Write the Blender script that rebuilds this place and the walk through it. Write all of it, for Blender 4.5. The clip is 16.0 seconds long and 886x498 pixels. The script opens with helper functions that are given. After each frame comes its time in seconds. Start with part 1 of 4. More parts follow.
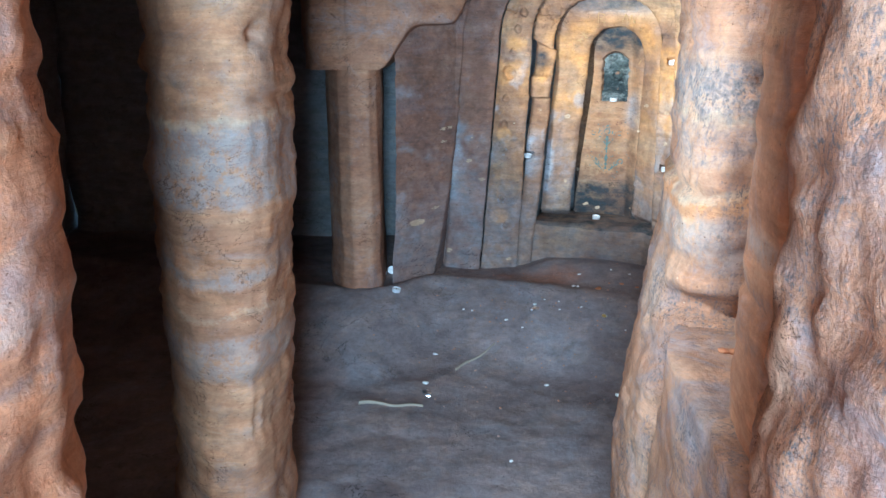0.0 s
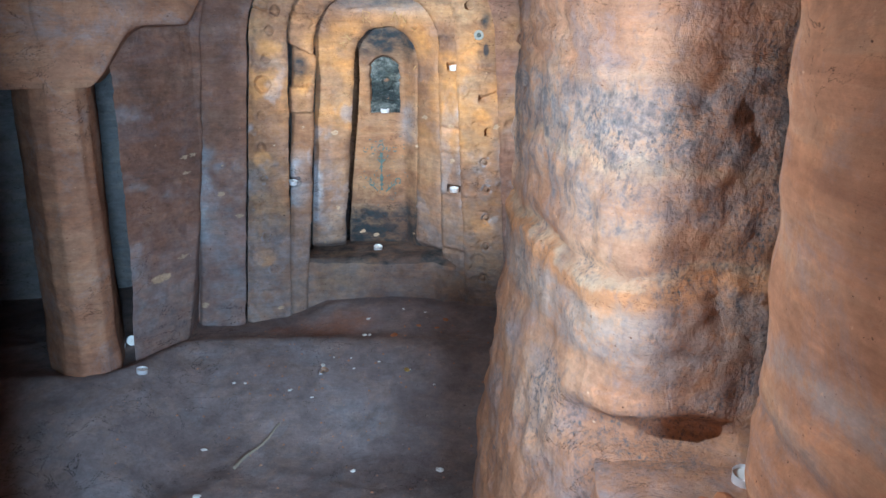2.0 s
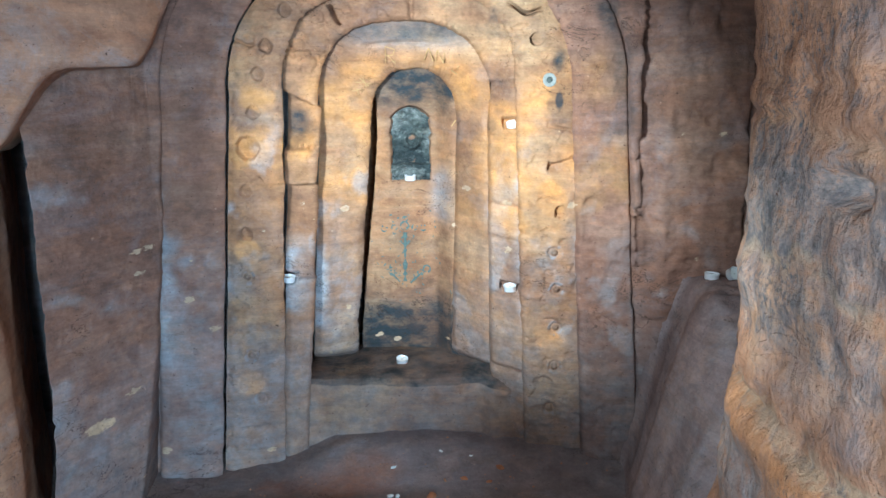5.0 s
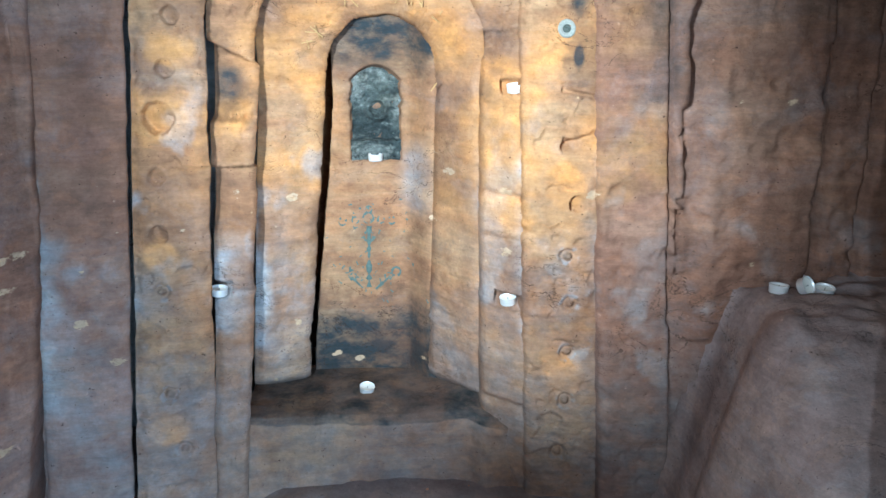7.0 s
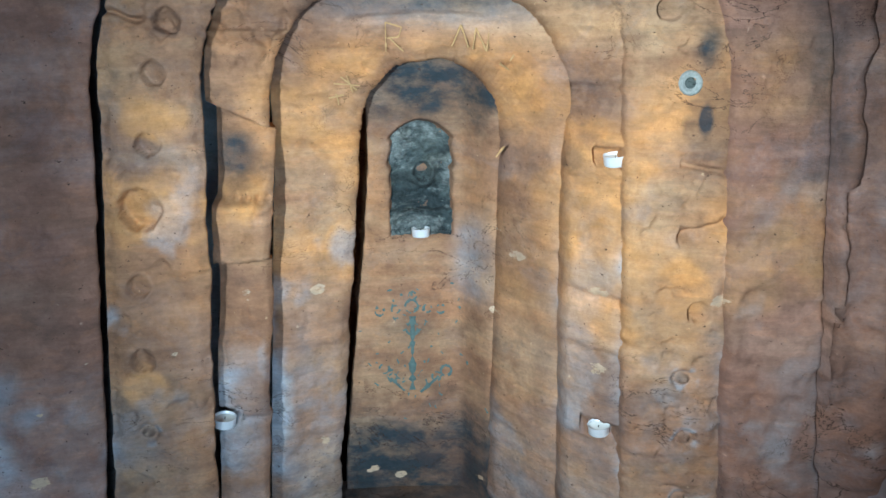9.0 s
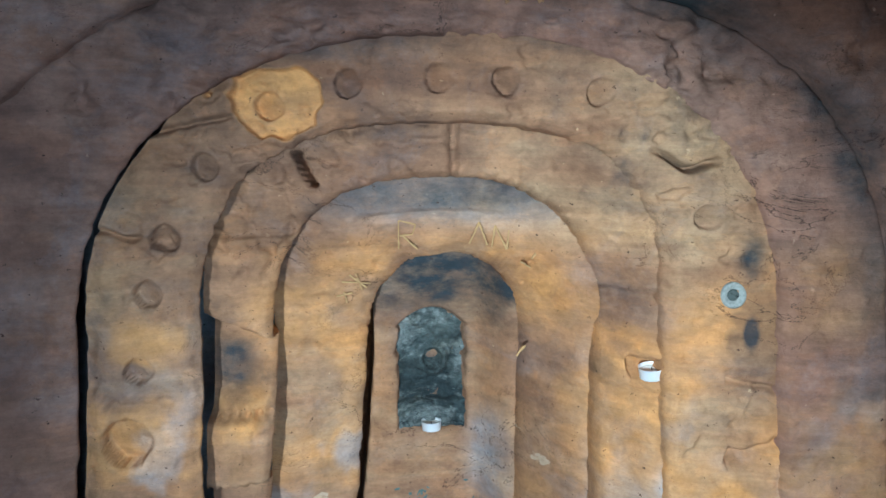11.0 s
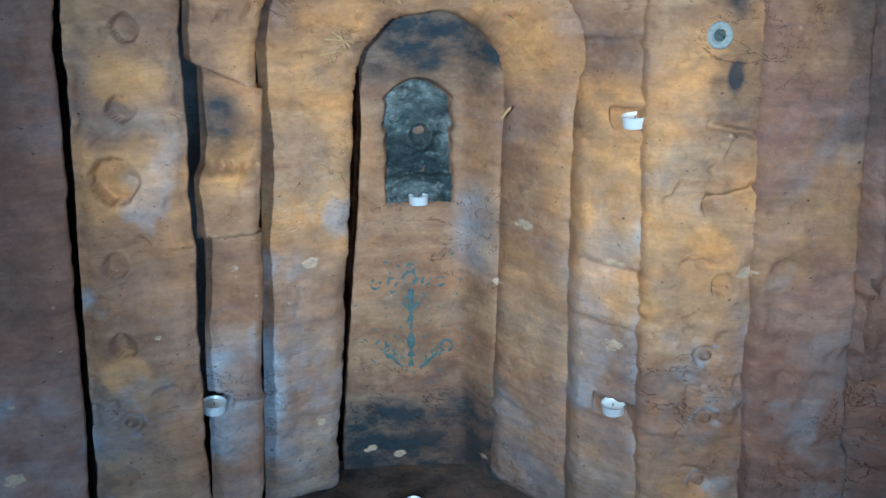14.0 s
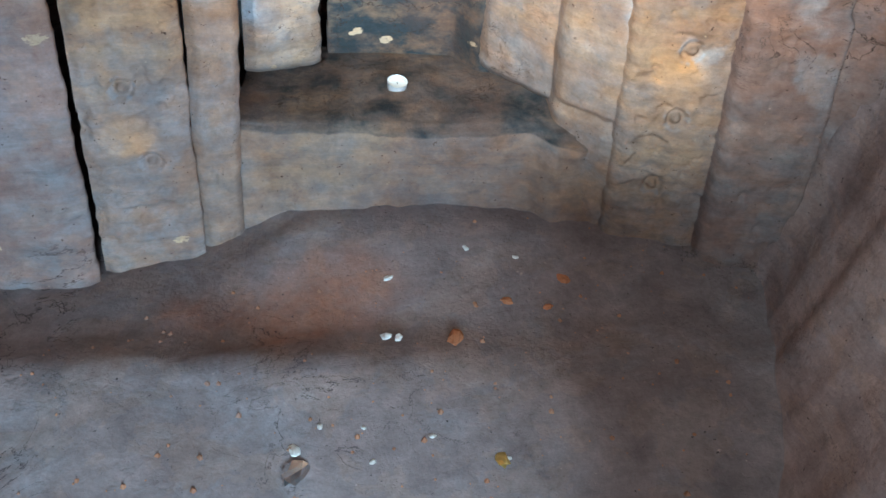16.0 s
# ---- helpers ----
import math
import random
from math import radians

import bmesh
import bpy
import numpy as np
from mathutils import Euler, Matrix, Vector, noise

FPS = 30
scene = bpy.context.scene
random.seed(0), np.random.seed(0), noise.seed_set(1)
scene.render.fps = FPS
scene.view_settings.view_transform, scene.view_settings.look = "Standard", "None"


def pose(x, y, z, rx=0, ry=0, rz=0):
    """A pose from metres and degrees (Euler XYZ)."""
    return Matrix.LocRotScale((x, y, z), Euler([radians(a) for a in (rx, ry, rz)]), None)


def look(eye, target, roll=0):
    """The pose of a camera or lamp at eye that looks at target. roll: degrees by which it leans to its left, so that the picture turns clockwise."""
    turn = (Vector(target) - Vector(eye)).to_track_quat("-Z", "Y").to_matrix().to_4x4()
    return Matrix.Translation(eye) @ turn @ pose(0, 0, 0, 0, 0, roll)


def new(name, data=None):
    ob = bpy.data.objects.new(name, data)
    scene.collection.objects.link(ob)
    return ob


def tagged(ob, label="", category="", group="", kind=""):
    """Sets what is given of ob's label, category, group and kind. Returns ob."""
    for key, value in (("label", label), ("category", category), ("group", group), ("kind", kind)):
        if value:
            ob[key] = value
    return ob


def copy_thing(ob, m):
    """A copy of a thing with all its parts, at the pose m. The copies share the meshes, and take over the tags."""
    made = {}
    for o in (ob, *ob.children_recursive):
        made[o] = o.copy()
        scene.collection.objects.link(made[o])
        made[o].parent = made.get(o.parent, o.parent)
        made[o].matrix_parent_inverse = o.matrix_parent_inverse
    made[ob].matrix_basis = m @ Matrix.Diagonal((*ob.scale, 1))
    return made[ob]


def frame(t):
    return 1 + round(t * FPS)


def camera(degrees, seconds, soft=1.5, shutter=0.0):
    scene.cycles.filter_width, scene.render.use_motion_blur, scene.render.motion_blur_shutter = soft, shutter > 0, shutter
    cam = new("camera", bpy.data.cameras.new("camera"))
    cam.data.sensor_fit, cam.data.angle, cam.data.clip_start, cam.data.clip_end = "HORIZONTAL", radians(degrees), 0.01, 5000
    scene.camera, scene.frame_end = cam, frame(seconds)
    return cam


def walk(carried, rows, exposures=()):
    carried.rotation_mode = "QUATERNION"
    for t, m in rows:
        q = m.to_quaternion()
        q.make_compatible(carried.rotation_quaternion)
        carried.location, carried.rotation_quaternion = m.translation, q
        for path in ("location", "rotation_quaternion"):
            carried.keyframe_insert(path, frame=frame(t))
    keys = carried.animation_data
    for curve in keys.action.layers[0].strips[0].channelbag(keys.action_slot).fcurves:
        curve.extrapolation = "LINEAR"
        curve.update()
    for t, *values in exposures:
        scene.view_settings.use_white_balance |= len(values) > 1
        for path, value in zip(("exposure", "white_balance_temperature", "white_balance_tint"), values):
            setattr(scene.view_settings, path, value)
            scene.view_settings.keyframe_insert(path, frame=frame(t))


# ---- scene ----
cam = camera(57.9, 16.0)
PATH = [
    (0, (0.091, 0.017, 1.369), (0.045, 1.945, 0.838), -0.0),
    (0.5, (0.09, 0.198, 1.364), (0.245, 2.117, 0.824), 0.6),
    (1, (0.075, 0.349, 1.353), (0.417, 2.239, 0.798), -0.1),
    (1.5, (0.019, 0.544, 1.354), (0.502, 2.401, 0.791), 0.2),
    (2, (0.017, 0.682, 1.384), (0.602, 2.517, 0.845), -0.3),
    (2.5, (0.04, 0.861, 1.388), (0.607, 2.716, 0.899), -0.4),
    (3, (0.072, 1.019, 1.409), (0.63, 2.89, 0.972), -0.2),
    (3.5, (0.08, 1.2, 1.381), (0.646, 3.067, 0.939), -0.3),
    (4, (0.077, 1.38, 1.397), (0.684, 3.231, 0.945), -0.4),
    (4.2, (0.076, 1.423, 1.409), (0.691, 3.271, 0.957), -0.4),
    (6.3, (0.184, 1.957, 1.355), (0.863, 3.779, 0.886), -0.1),
    (6.5, (0.189, 2.016, 1.352), (0.911, 3.818, 0.868), 0.2),
    (7, (0.21, 2.143, 1.332), (0.959, 3.924, 0.816), 0.3),
    (7.5, (0.224, 2.266, 1.348), (0.982, 4.034, 0.801), 0.1),
    (8, (0.219, 2.372, 1.352), (0.964, 4.143, 0.796), 0.1),
    (8.5, (0.257, 2.498, 1.376), (0.979, 4.277, 0.816), -0.3),
    (9, (0.3, 2.602, 1.412), (1.01, 4.402, 0.905), -0.4),
    (9.5, (0.308, 2.688, 1.447), (1.015, 4.494, 0.957), -0.5),
    (10, (0.294, 2.729, 1.497), (1.028, 4.544, 1.087), -0.7),
    (10.2, (0.293, 2.734, 1.511), (1.035, 4.554, 1.143), -0.7),
    (12.3, (0.328, 2.77, 1.592), (1.117, 4.596, 1.39), -0.6),
    (12.5, (0.329, 2.769, 1.575), (1.119, 4.596, 1.376), -0.6),
    (13, (0.323, 2.754, 1.511), (1.113, 4.576, 1.272), -0.6),
    (13.4, (0.324, 2.738, 1.452), (1.095, 4.535, 1.034), -0.5),
    (13.5, (0.323, 2.731, 1.444), (1.082, 4.520, 0.973), -0.4),
    (14, (0.305, 2.711, 1.401), (1.046, 4.468, 0.800), -0.7),
    (14.5, (0.296, 2.692, 1.350), (1.021, 4.411, 0.634), -0.4),
    (15, (0.303, 2.682, 1.284), (1.005, 4.319, 0.376), 1.0),
    (15.5, (0.311, 2.667, 1.225), (0.980, 4.224, 0.165), 2.5),
    (16, (0.322, 2.655, 1.162), (0.934, 4.095, -0.086), 3.0),
]
# exposure over the walk
EXPOSURES = [(0.0, 0.06, 4900, -7), (1.0, 0.21, 4900, -7), (2.0, -0.35, 5150, -1), (3.5, 0.0, 5300, 0), (4.2, 0.04, 5000, -8), (6.5, 0.08, 4950, -9), (7.5, -0.02, 4950, -9), (9.0, -0.57, 4900, -9), (10.0, -0.82, 4850, -10), (12.5, -0.67, 4630, -10), (13.5, -0.92, 4480, -11), (14.5, -0.7, 4300, -11), (15.2, -0.15, 4500, -10), (16.0, 0.5, 5150, -10)]
walk(cam, [(t, look(eye, target, roll)) for t, eye, target, roll in PATH], EXPOSURES)

# ---- world and lights ----
world = bpy.data.worlds.new("sky")
scene.world = world
world.use_nodes = True
wn = world.node_tree
sky = wn.nodes.new("ShaderNodeTexSky")
sky.sky_type, sky.sun_disc = "NISHITA", False
sky.sun_elevation, sky.sun_rotation = radians(40), radians(200)
wn.nodes["Background"].inputs["Strength"].default_value = 0.1
wn.links.new(sky.outputs["Color"], wn.nodes["Background"].inputs["Color"])


def lamp(name, kind, energy, colour, m):
    data = bpy.data.lights.new(name, kind)
    data.energy, data.color = energy, colour
    ob = new(name, data)
    ob.matrix_world = m
    return ob


# the torch carried to the shrine, held a little to the left of the eye
torch = lamp("torch_at_shrine", "SPOT", 300.0, (1.0, 0.97, 0.93), look((-0.01, 2.45, 1.40), (1.05, 3.99, 1.11)))
torch.data.spot_size, torch.data.spot_blend, torch.data.shadow_soft_size = radians(55), 1.0, 0.006
# the torch on its way through the passage
passage = lamp("torch_in_passage", "SPOT", 52.0, (0.98, 0.98, 1.0), look((-0.14, 1.48, 1.33), (0.80, 2.05, 1.0)))
passage.data.spot_size, passage.data.spot_blend, passage.data.shadow_soft_size = radians(140), 1.0, 0.006
# the torch between the two, turned to the rock shelf
midway = lamp("torch_at_shelf", "SPOT", 36.0, (1.0, 0.97, 0.93), look((0.10, 2.10, 1.35), (1.75, 3.20, 0.62)))
midway.data.spot_size, midway.data.spot_blend, midway.data.shadow_soft_size = radians(46), 1.0, 0.006
# bluish fill added at an unseen cave mouth behind the start, replacing torchlight on near rock
mouth = lamp("cave_mouth_daylight", "AREA", 325.0, (0.72, 0.85, 1.0), look((-0.10, -1.75, 1.35), (0.05, 2.0, 0.9)))
mouth.data.shape, mouth.data.size, mouth.data.size_y = "RECTANGLE", 0.9, 1.5


# ---- materials ----
def ramp(nt, stops):
    n = nt.nodes.new("ShaderNodeValToRGB")
    e = n.color_ramp.elements
    while len(e) < len(stops):
        e.new(0.5)
    for el, (p, c) in zip(e, stops):
        el.position, el.color = p, (*c, 1)
    return n


def mix(nt, fac, a, b, mode="MIX"):
    n = nt.nodes.new("ShaderNodeMix")
    n.data_type, n.blend_type = "RGBA", mode
    for sock, v in ((n.inputs[0], fac), (n.inputs[6], a), (n.inputs[7], b)):
        if hasattr(v, "links"):
            nt.links.new(v, sock)
        else:
            sock.default_value = (*v, 1) if isinstance(v, tuple) else v
    return n.outputs[2]


def tex_noise(nt, pos, scale, detail=6, rough=0.6, stretch=(1, 1, 1), dist=0.0):
    mp = nt.nodes.new("ShaderNodeMapping")
    mp.inputs["Scale"].default_value = stretch
    nt.links.new(pos, mp.inputs["Vector"])
    n = nt.nodes.new("ShaderNodeTexNoise")
    n.inputs["Scale"].default_value, n.inputs["Detail"].default_value = scale, detail
    n.inputs["Roughness"].default_value, n.inputs["Distortion"].default_value = rough, dist
    nt.links.new(mp.outputs[0], n.inputs["Vector"])
    return n.outputs["Fac"]


def curve(nt, fac, lo, hi):
    n = nt.nodes.new("ShaderNodeMapRange")
    n.inputs["From Min"].default_value, n.inputs["From Max"].default_value = lo, hi
    nt.links.new(fac, n.inputs["Value"])
    return n.outputs["Result"]


def start_material(name, rough=0.9, metal=0.0):
    m = bpy.data.materials.new(name)
    m.use_nodes = True
    nt = m.node_tree
    bsdf = nt.nodes["Principled BSDF"]
    bsdf.inputs["Roughness"].default_value, bsdf.inputs["Metallic"].default_value = rough, metal
    geo = nt.nodes.new("ShaderNodeNewGeometry")
    return m, nt, bsdf, geo.outputs["Position"]


def relief(nt, bsdf, heights, distance):
    prev = None
    for fac, strength in heights:
        b = nt.nodes.new("ShaderNodeBump")
        b.inputs["Strength"].default_value, b.inputs["Distance"].default_value = strength, distance
        nt.links.new(fac, b.inputs["Height"])
        if prev:
            nt.links.new(prev, b.inputs["Normal"])
        prev = b.outputs["Normal"]
    nt.links.new(prev, bsdf.inputs["Normal"])


def sandstone(name, deep, mid, pale, grey, grey_amount, strata=0.5, pits=0.5, worn=False, warm_tint=(0.48, 0.262, 0.092), layers=(), speckle=0.0, streaks=0.3, lines=1.0, mottle=0.18, fine=0.16, tool=0.0, scarred=1.0):
    """Bedded red sandstone; worn reads the stains (soot, bloom, flakes) and painted light kept in the mesh."""
    m, nt, bsdf, pos = start_material(name, 0.92)
    bsdf.inputs["Specular IOR Level"].default_value = 0.25
    large = tex_noise(nt, pos, 2.6, 5, 0.6)
    beds = tex_noise(nt, pos, 5.0, 7, 0.62, (0.5, 0.5, 5.0), 0.4)
    grain = tex_noise(nt, pos, 160, 4, 0.7)
    blotch = tex_noise(nt, pos, 14, 6, 0.65, (1, 1, 1.7))
    both = mix(nt, strata, large, beds)
    col = ramp(nt, [(0.30, deep), (0.50, mid), (0.68, pale)])
    nt.links.new(both, col.inputs["Fac"])
    dim = nt.nodes.new("ShaderNodeMath")
    dim.operation = "MULTIPLY"
    nt.links.new(curve(nt, blotch, 0.45, 0.75), dim.inputs[0])
    dim.inputs[1].default_value = 0.6
    c = mix(nt, dim.outputs[0], col.outputs["Color"], tuple(0.62 * v for v in deep))
    lichen = tex_noise(nt, pos, 4.5, 8, 0.75, (1, 1, 1.4), 0.6)
    n = nt.nodes.new("ShaderNodeMath")
    n.operation = "MULTIPLY"
    nt.links.new(curve(nt, lichen, 0.50, 0.66), n.inputs[0])
    n.inputs[1].default_value = grey_amount
    c = mix(nt, n.outputs[0], c, grey)
    if layers:
        # beds of other colours at fixed heights, with wavering edges
        xyz = nt.nodes.new("ShaderNodeSeparateXYZ")
        nt.links.new(pos, xyz.inputs[0])
        waver = nt.nodes.new("ShaderNodeMath")
        waver.operation = "MULTIPLY_ADD"
        nt.links.new(tex_noise(nt, pos, 5, 6, 0.65), waver.inputs[0])
        waver.inputs[1].default_value = 0.16
        nt.links.new(xyz.outputs["Z"], waver.inputs[2])
        for lo, hi, tint, amount, cut in layers:
            up, down = curve(nt, waver.outputs[0], lo + 0.07, lo + 0.09), curve(nt, waver.outputs[0], hi + 0.09, hi + 0.07)
            for f2 in (down, tex_noise(nt, pos, 34, 5, 0.75)):
                g = nt.nodes.new("ShaderNodeMath")
                g.operation, g.use_clamp = "MULTIPLY", True
                nt.links.new(up, g.inputs[0])
                nt.links.new(f2 if f2 is down else curve(nt, f2, cut, cut + 0.16), g.inputs[1])
                up = g.outputs[0]
            g = nt.nodes.new("ShaderNodeMath")
            g.operation = "MULTIPLY"
            nt.links.new(up, g.inputs[0])
            g.inputs[1].default_value = amount
            c = mix(nt, g.outputs[0], c, tint)
    if speckle:
        black = tex_noise(nt, pos, 130, 6, 0.75, (1, 1, 0.8))
        where = tex_noise(nt, pos, 6, 4, 0.6)
        g = nt.nodes.new("ShaderNodeMath")
        g.operation, g.use_clamp = "MULTIPLY", True
        nt.links.new(curve(nt, black, 0.48, 0.62), g.inputs[0])
        nt.links.new(curve(nt, where, 0.50 - 0.1 * speckle, 0.62), g.inputs[1])
        c = mix(nt, g.outputs[0], c, (0.12, 0.115, 0.12))
    specks = tex_noise(nt, pos, 55, 3, 0.6)
    c = mix(nt, curve(nt, specks, 0.71, 0.78), c, tuple(min(0.8, 1.25 * v) for v in pale))
    if worn:
        at = nt.nodes.new("ShaderNodeAttribute")
        at.attribute_name = "stain_light"
        sep = nt.nodes.new("ShaderNodeSeparateColor")
        nt.links.new(at.outputs["Color"], sep.inputs[0])
        for i, tint in ((2, warm_tint), (1, (0.32, 0.305, 0.32)), (0, (0.030, 0.036, 0.042))):
            k = nt.nodes.new("ShaderNodeMath")
            k.operation = "MULTIPLY_ADD"
            nt.links.new(blotch, k.inputs[0])
            k.inputs[1].default_value, k.inputs[2].default_value = (1.9, -0.05) if i == 0 else (2.6, -0.35)
            w = nt.nodes.new("ShaderNodeMath")
            w.operation, w.use_clamp = "MULTIPLY", True
            nt.links.new(sep.outputs[i], w.inputs[0])
            nt.links.new(k.outputs[0], w.inputs[1])
            c = mix(nt, w.outputs[0], c, tint)
        # pale scars where the skin of the stone has come off
        chalk = nt.nodes.new("ShaderNodeMath")
        chalk.operation = "MULTIPLY_ADD"
        nt.links.new(tex_noise(nt, pos, 60, 6, 0.7, (1, 1, 2.0)), chalk.inputs[0])
        chalk.inputs[1].default_value = 1.7
        nt.links.new(at.outputs["Alpha"], chalk.inputs[2])
        c = mix(nt, curve(nt, chalk.outputs[0], 1.45, 1.62), c, (0.46, 0.335, 0.225))
    # bedding streaks, hairline cracks and small dark pits
    streak = tex_noise(nt, pos, 9, 8, 0.72, (0.8, 0.8, 7.0), 0.5)
    c = mix(nt, streaks, c, mix(nt, 1.0, c, streak, "OVERLAY"))
    patchy = tex_noise(nt, pos, 26, 10, 0.75, (1, 1, 1.6), 0.3)
    c = mix(nt, mottle, c, mix(nt, 1.0, c, curve(nt, patchy, 0.25, 0.75), "OVERLAY"))
    small = tex_noise(nt, pos, 85, 6, 0.7, (1, 1, 1.3))
    c = mix(nt, 0.6 * fine, c, mix(nt, 1.0, c, curve(nt, small, 0.28, 0.72), "OVERLAY"))
    hue = tex_noise(nt, pos, 7.5, 6, 0.65)
    c = mix(nt, curve(nt, hue, 0.46, 0.78), c, mix(nt, 0.5, c, tuple(0.8 * v for v in deep)))
    crack = nt.nodes.new("ShaderNodeMath")
    crack.operation = "SUBTRACT"
    nt.links.new(tex_noise(nt, pos, 6.5, 9, 0.62, (1, 1, 1.8), 0.8), crack.inputs[0])
    crack.inputs[1].default_value = 0.5
    thin = nt.nodes.new("ShaderNodeMath")
    thin.operation = "ABSOLUTE"
    nt.links.new(crack.outputs[0], thin.inputs[0])
    line = nt.nodes.new("ShaderNodeMath")
    line.operation = "MULTIPLY"
    nt.links.new(curve(nt, thin.outputs[0], 0.006, 0.001), line.inputs[0])
    nt.links.new(curve(nt, tex_noise(nt, pos, 3.1, 3, 0.5), 0.62 - 0.1 * lines, 0.72 - 0.1 * lines), line.inputs[1])
    c = mix(nt, line.outputs[0], c, tuple(0.25 * v for v in deep))
    pit = tex_noise(nt, pos, 95, 4, 0.65, (1, 1, 1.2))
    c = mix(nt, curve(nt, pit, 0.66, 0.72), c, tuple(0.35 * v for v in deep))
    c = mix(nt, 0.9 * fine, c, mix(nt, 1.0, c, grain, "OVERLAY"))
    scar = tex_noise(nt, pos, 10, 9, 0.6, (1, 1, 2.0), 0.4)
    scars = [curve(nt, scar, lo, lo + 0.012) for lo in (0.44, 0.53, 0.60)]
    c = mix(nt, scars[1], c, mix(nt, 1.0, c, (1.10, 1.06, 1.0), "MULTIPLY"))
    heights = [(f, k * scarred) for f, k in zip(scars, (0.26, 0.22, 0.30))]
    if tool:
        # pick marks: upright hollows, with shade mixed into their colour
        pick = tex_noise(nt, pos, 46, 6, 0.66, (1, 1, 0.62), 0.5)
        g = nt.nodes.new("ShaderNodeMath")
        g.operation = "MULTIPLY"
        nt.links.new(curve(nt, pick, 0.47, 0.33), g.inputs[0])
        g.inputs[1].default_value = 0.75 * tool
        c = mix(nt, g.outputs[0], c, tuple(0.5 * v + 0.03 for v in grey))
        heights.append((pick, 1.0 * tool))
    nt.links.new(c, bsdf.inputs["Base Color"])
    chips = tex_noise(nt, pos, 42, 5, 0.7, (1, 1, 0.75), 0.5)
    relief(nt, bsdf, (*heights, (beds, 0.35 * strata), (blotch, 0.5 * pits), (chips, 0.2 * pits), (grain, fine)), 0.012)
    return m


STONE = sandstone("red_sandstone", (0.23, 0.11, 0.07), (0.38, 0.195, 0.115), (0.48, 0.30, 0.19), (0.30, 0.29, 0.30), 0.5, 0.35, 0.9)
GREY, PALE, YELLOW = (0.30, 0.295, 0.295), (0.56, 0.46, 0.32), (0.50, 0.33, 0.16)
PILLARSTONE = sandstone("banded_pillar_sandstone", (0.27, 0.13, 0.075), (0.43, 0.235, 0.13), (0.52, 0.33, 0.20), GREY, 0.45, 0.6, 0.8, layers=((0.97, 1.165, GREY, 0.65, 0.36), (1.165, 1.176, PALE, 0.8, 0.36), (0.55, 0.66, GREY, 0.45, 0.36), (0.80, 0.84, GREY, 0.5, 0.36), (0.72, 0.727, PALE, 0.6, 0.36)))
RIBSTONE = sandstone("orange_rib_sandstone", (0.28, 0.125, 0.068), (0.43, 0.20, 0.105), (0.50, 0.29, 0.17), (0.27, 0.23, 0.23), 0.5, 0.75, 0.9, layers=((0.985, 1.0, (0.20, 0.16, 0.15), 0.7, 0.36), (0.92, 0.93, (0.22, 0.17, 0.15), 0.6, 0.36), (1.05, 1.09, GREY, 0.4, 0.36)))
STONE_PITTED = sandstone("weathered_sandstone", (0.30, 0.145, 0.085), (0.45, 0.245, 0.145), (0.53, 0.35, 0.235), (0.26, 0.25, 0.28), 0.7, 0.2, 0.9, speckle=0.5, tool=0.3)
BUTTRESS = sandstone("yellow_buttress_sandstone", (0.31, 0.145, 0.082), (0.47, 0.255, 0.150), (0.57, 0.38, 0.245), (0.27, 0.26, 0.285), 0.6, 0.25, 1.1, layers=((1.0, 1.035, (0.52, 0.25, 0.11), 0.8, 0.30), (1.033, 1.043, PALE, 0.8, 0.36), (1.205, 1.310, GREY, 0.55, 0.36), (1.20, 1.305, (0.10, 0.098, 0.105), 0.8, 0.47), (1.11, 1.19, GREY, 0.4, 0.40), (1.11, 1.18, (0.11, 0.105, 0.115), 0.7, 0.50), (1.319, 1.323, (0.60, 0.43, 0.29), 0.7, 0.33), (1.196, 1.203, PALE, 0.7, 0.36), (0.90, 0.995, GREY, 0.5, 0.36)), speckle=0.2, tool=0.5, scarred=1.5)
CARVED = sandstone("carved_sandstone", (0.140, 0.068, 0.042), (0.290, 0.154, 0.082), (0.42, 0.275, 0.155), (0.23, 0.225, 0.25), 0.22, 0.30, 0.9, True, (0.54, 0.265, 0.088), streaks=0.35, lines=0.9, mottle=0.24, fine=0.18)
CARVED_RED = sandstone("dark_red_carved_sandstone", (0.130, 0.066, 0.047), (0.235, 0.124, 0.086), (0.32, 0.195, 0.14), (0.21, 0.205, 0.23), 0.30, 0.30, 1.0, True, (0.49, 0.255, 0.085), streaks=0.35, lines=0.9, mottle=0.24, fine=0.18)
# blue-grey haze of the dark side chambers is put into this colour
HAZESTONE = sandstone("hazy_side_sandstone", (0.17, 0.16, 0.16), (0.24, 0.235, 0.24), (0.30, 0.30, 0.31), (0.26, 0.28, 0.30), 0.6, 0.4, 0.6)
EARTH = sandstone("cave_floor_earth", (0.155, 0.122, 0.120), (0.235, 0.190, 0.184), (0.32, 0.250, 0.230), (0.29, 0.285, 0.305), 0.5, 0.15, 1.0, True, (0.30, 0.13, 0.07))
# shelf colour raised to make up for torchlight that falls short of it
BENCH = sandstone("brightened_bench_rock", (0.20, 0.145, 0.138), (0.33, 0.245, 0.232), (0.43, 0.32, 0.285), (0.29, 0.275, 0.295), 0.5, 0.2, 1.0)


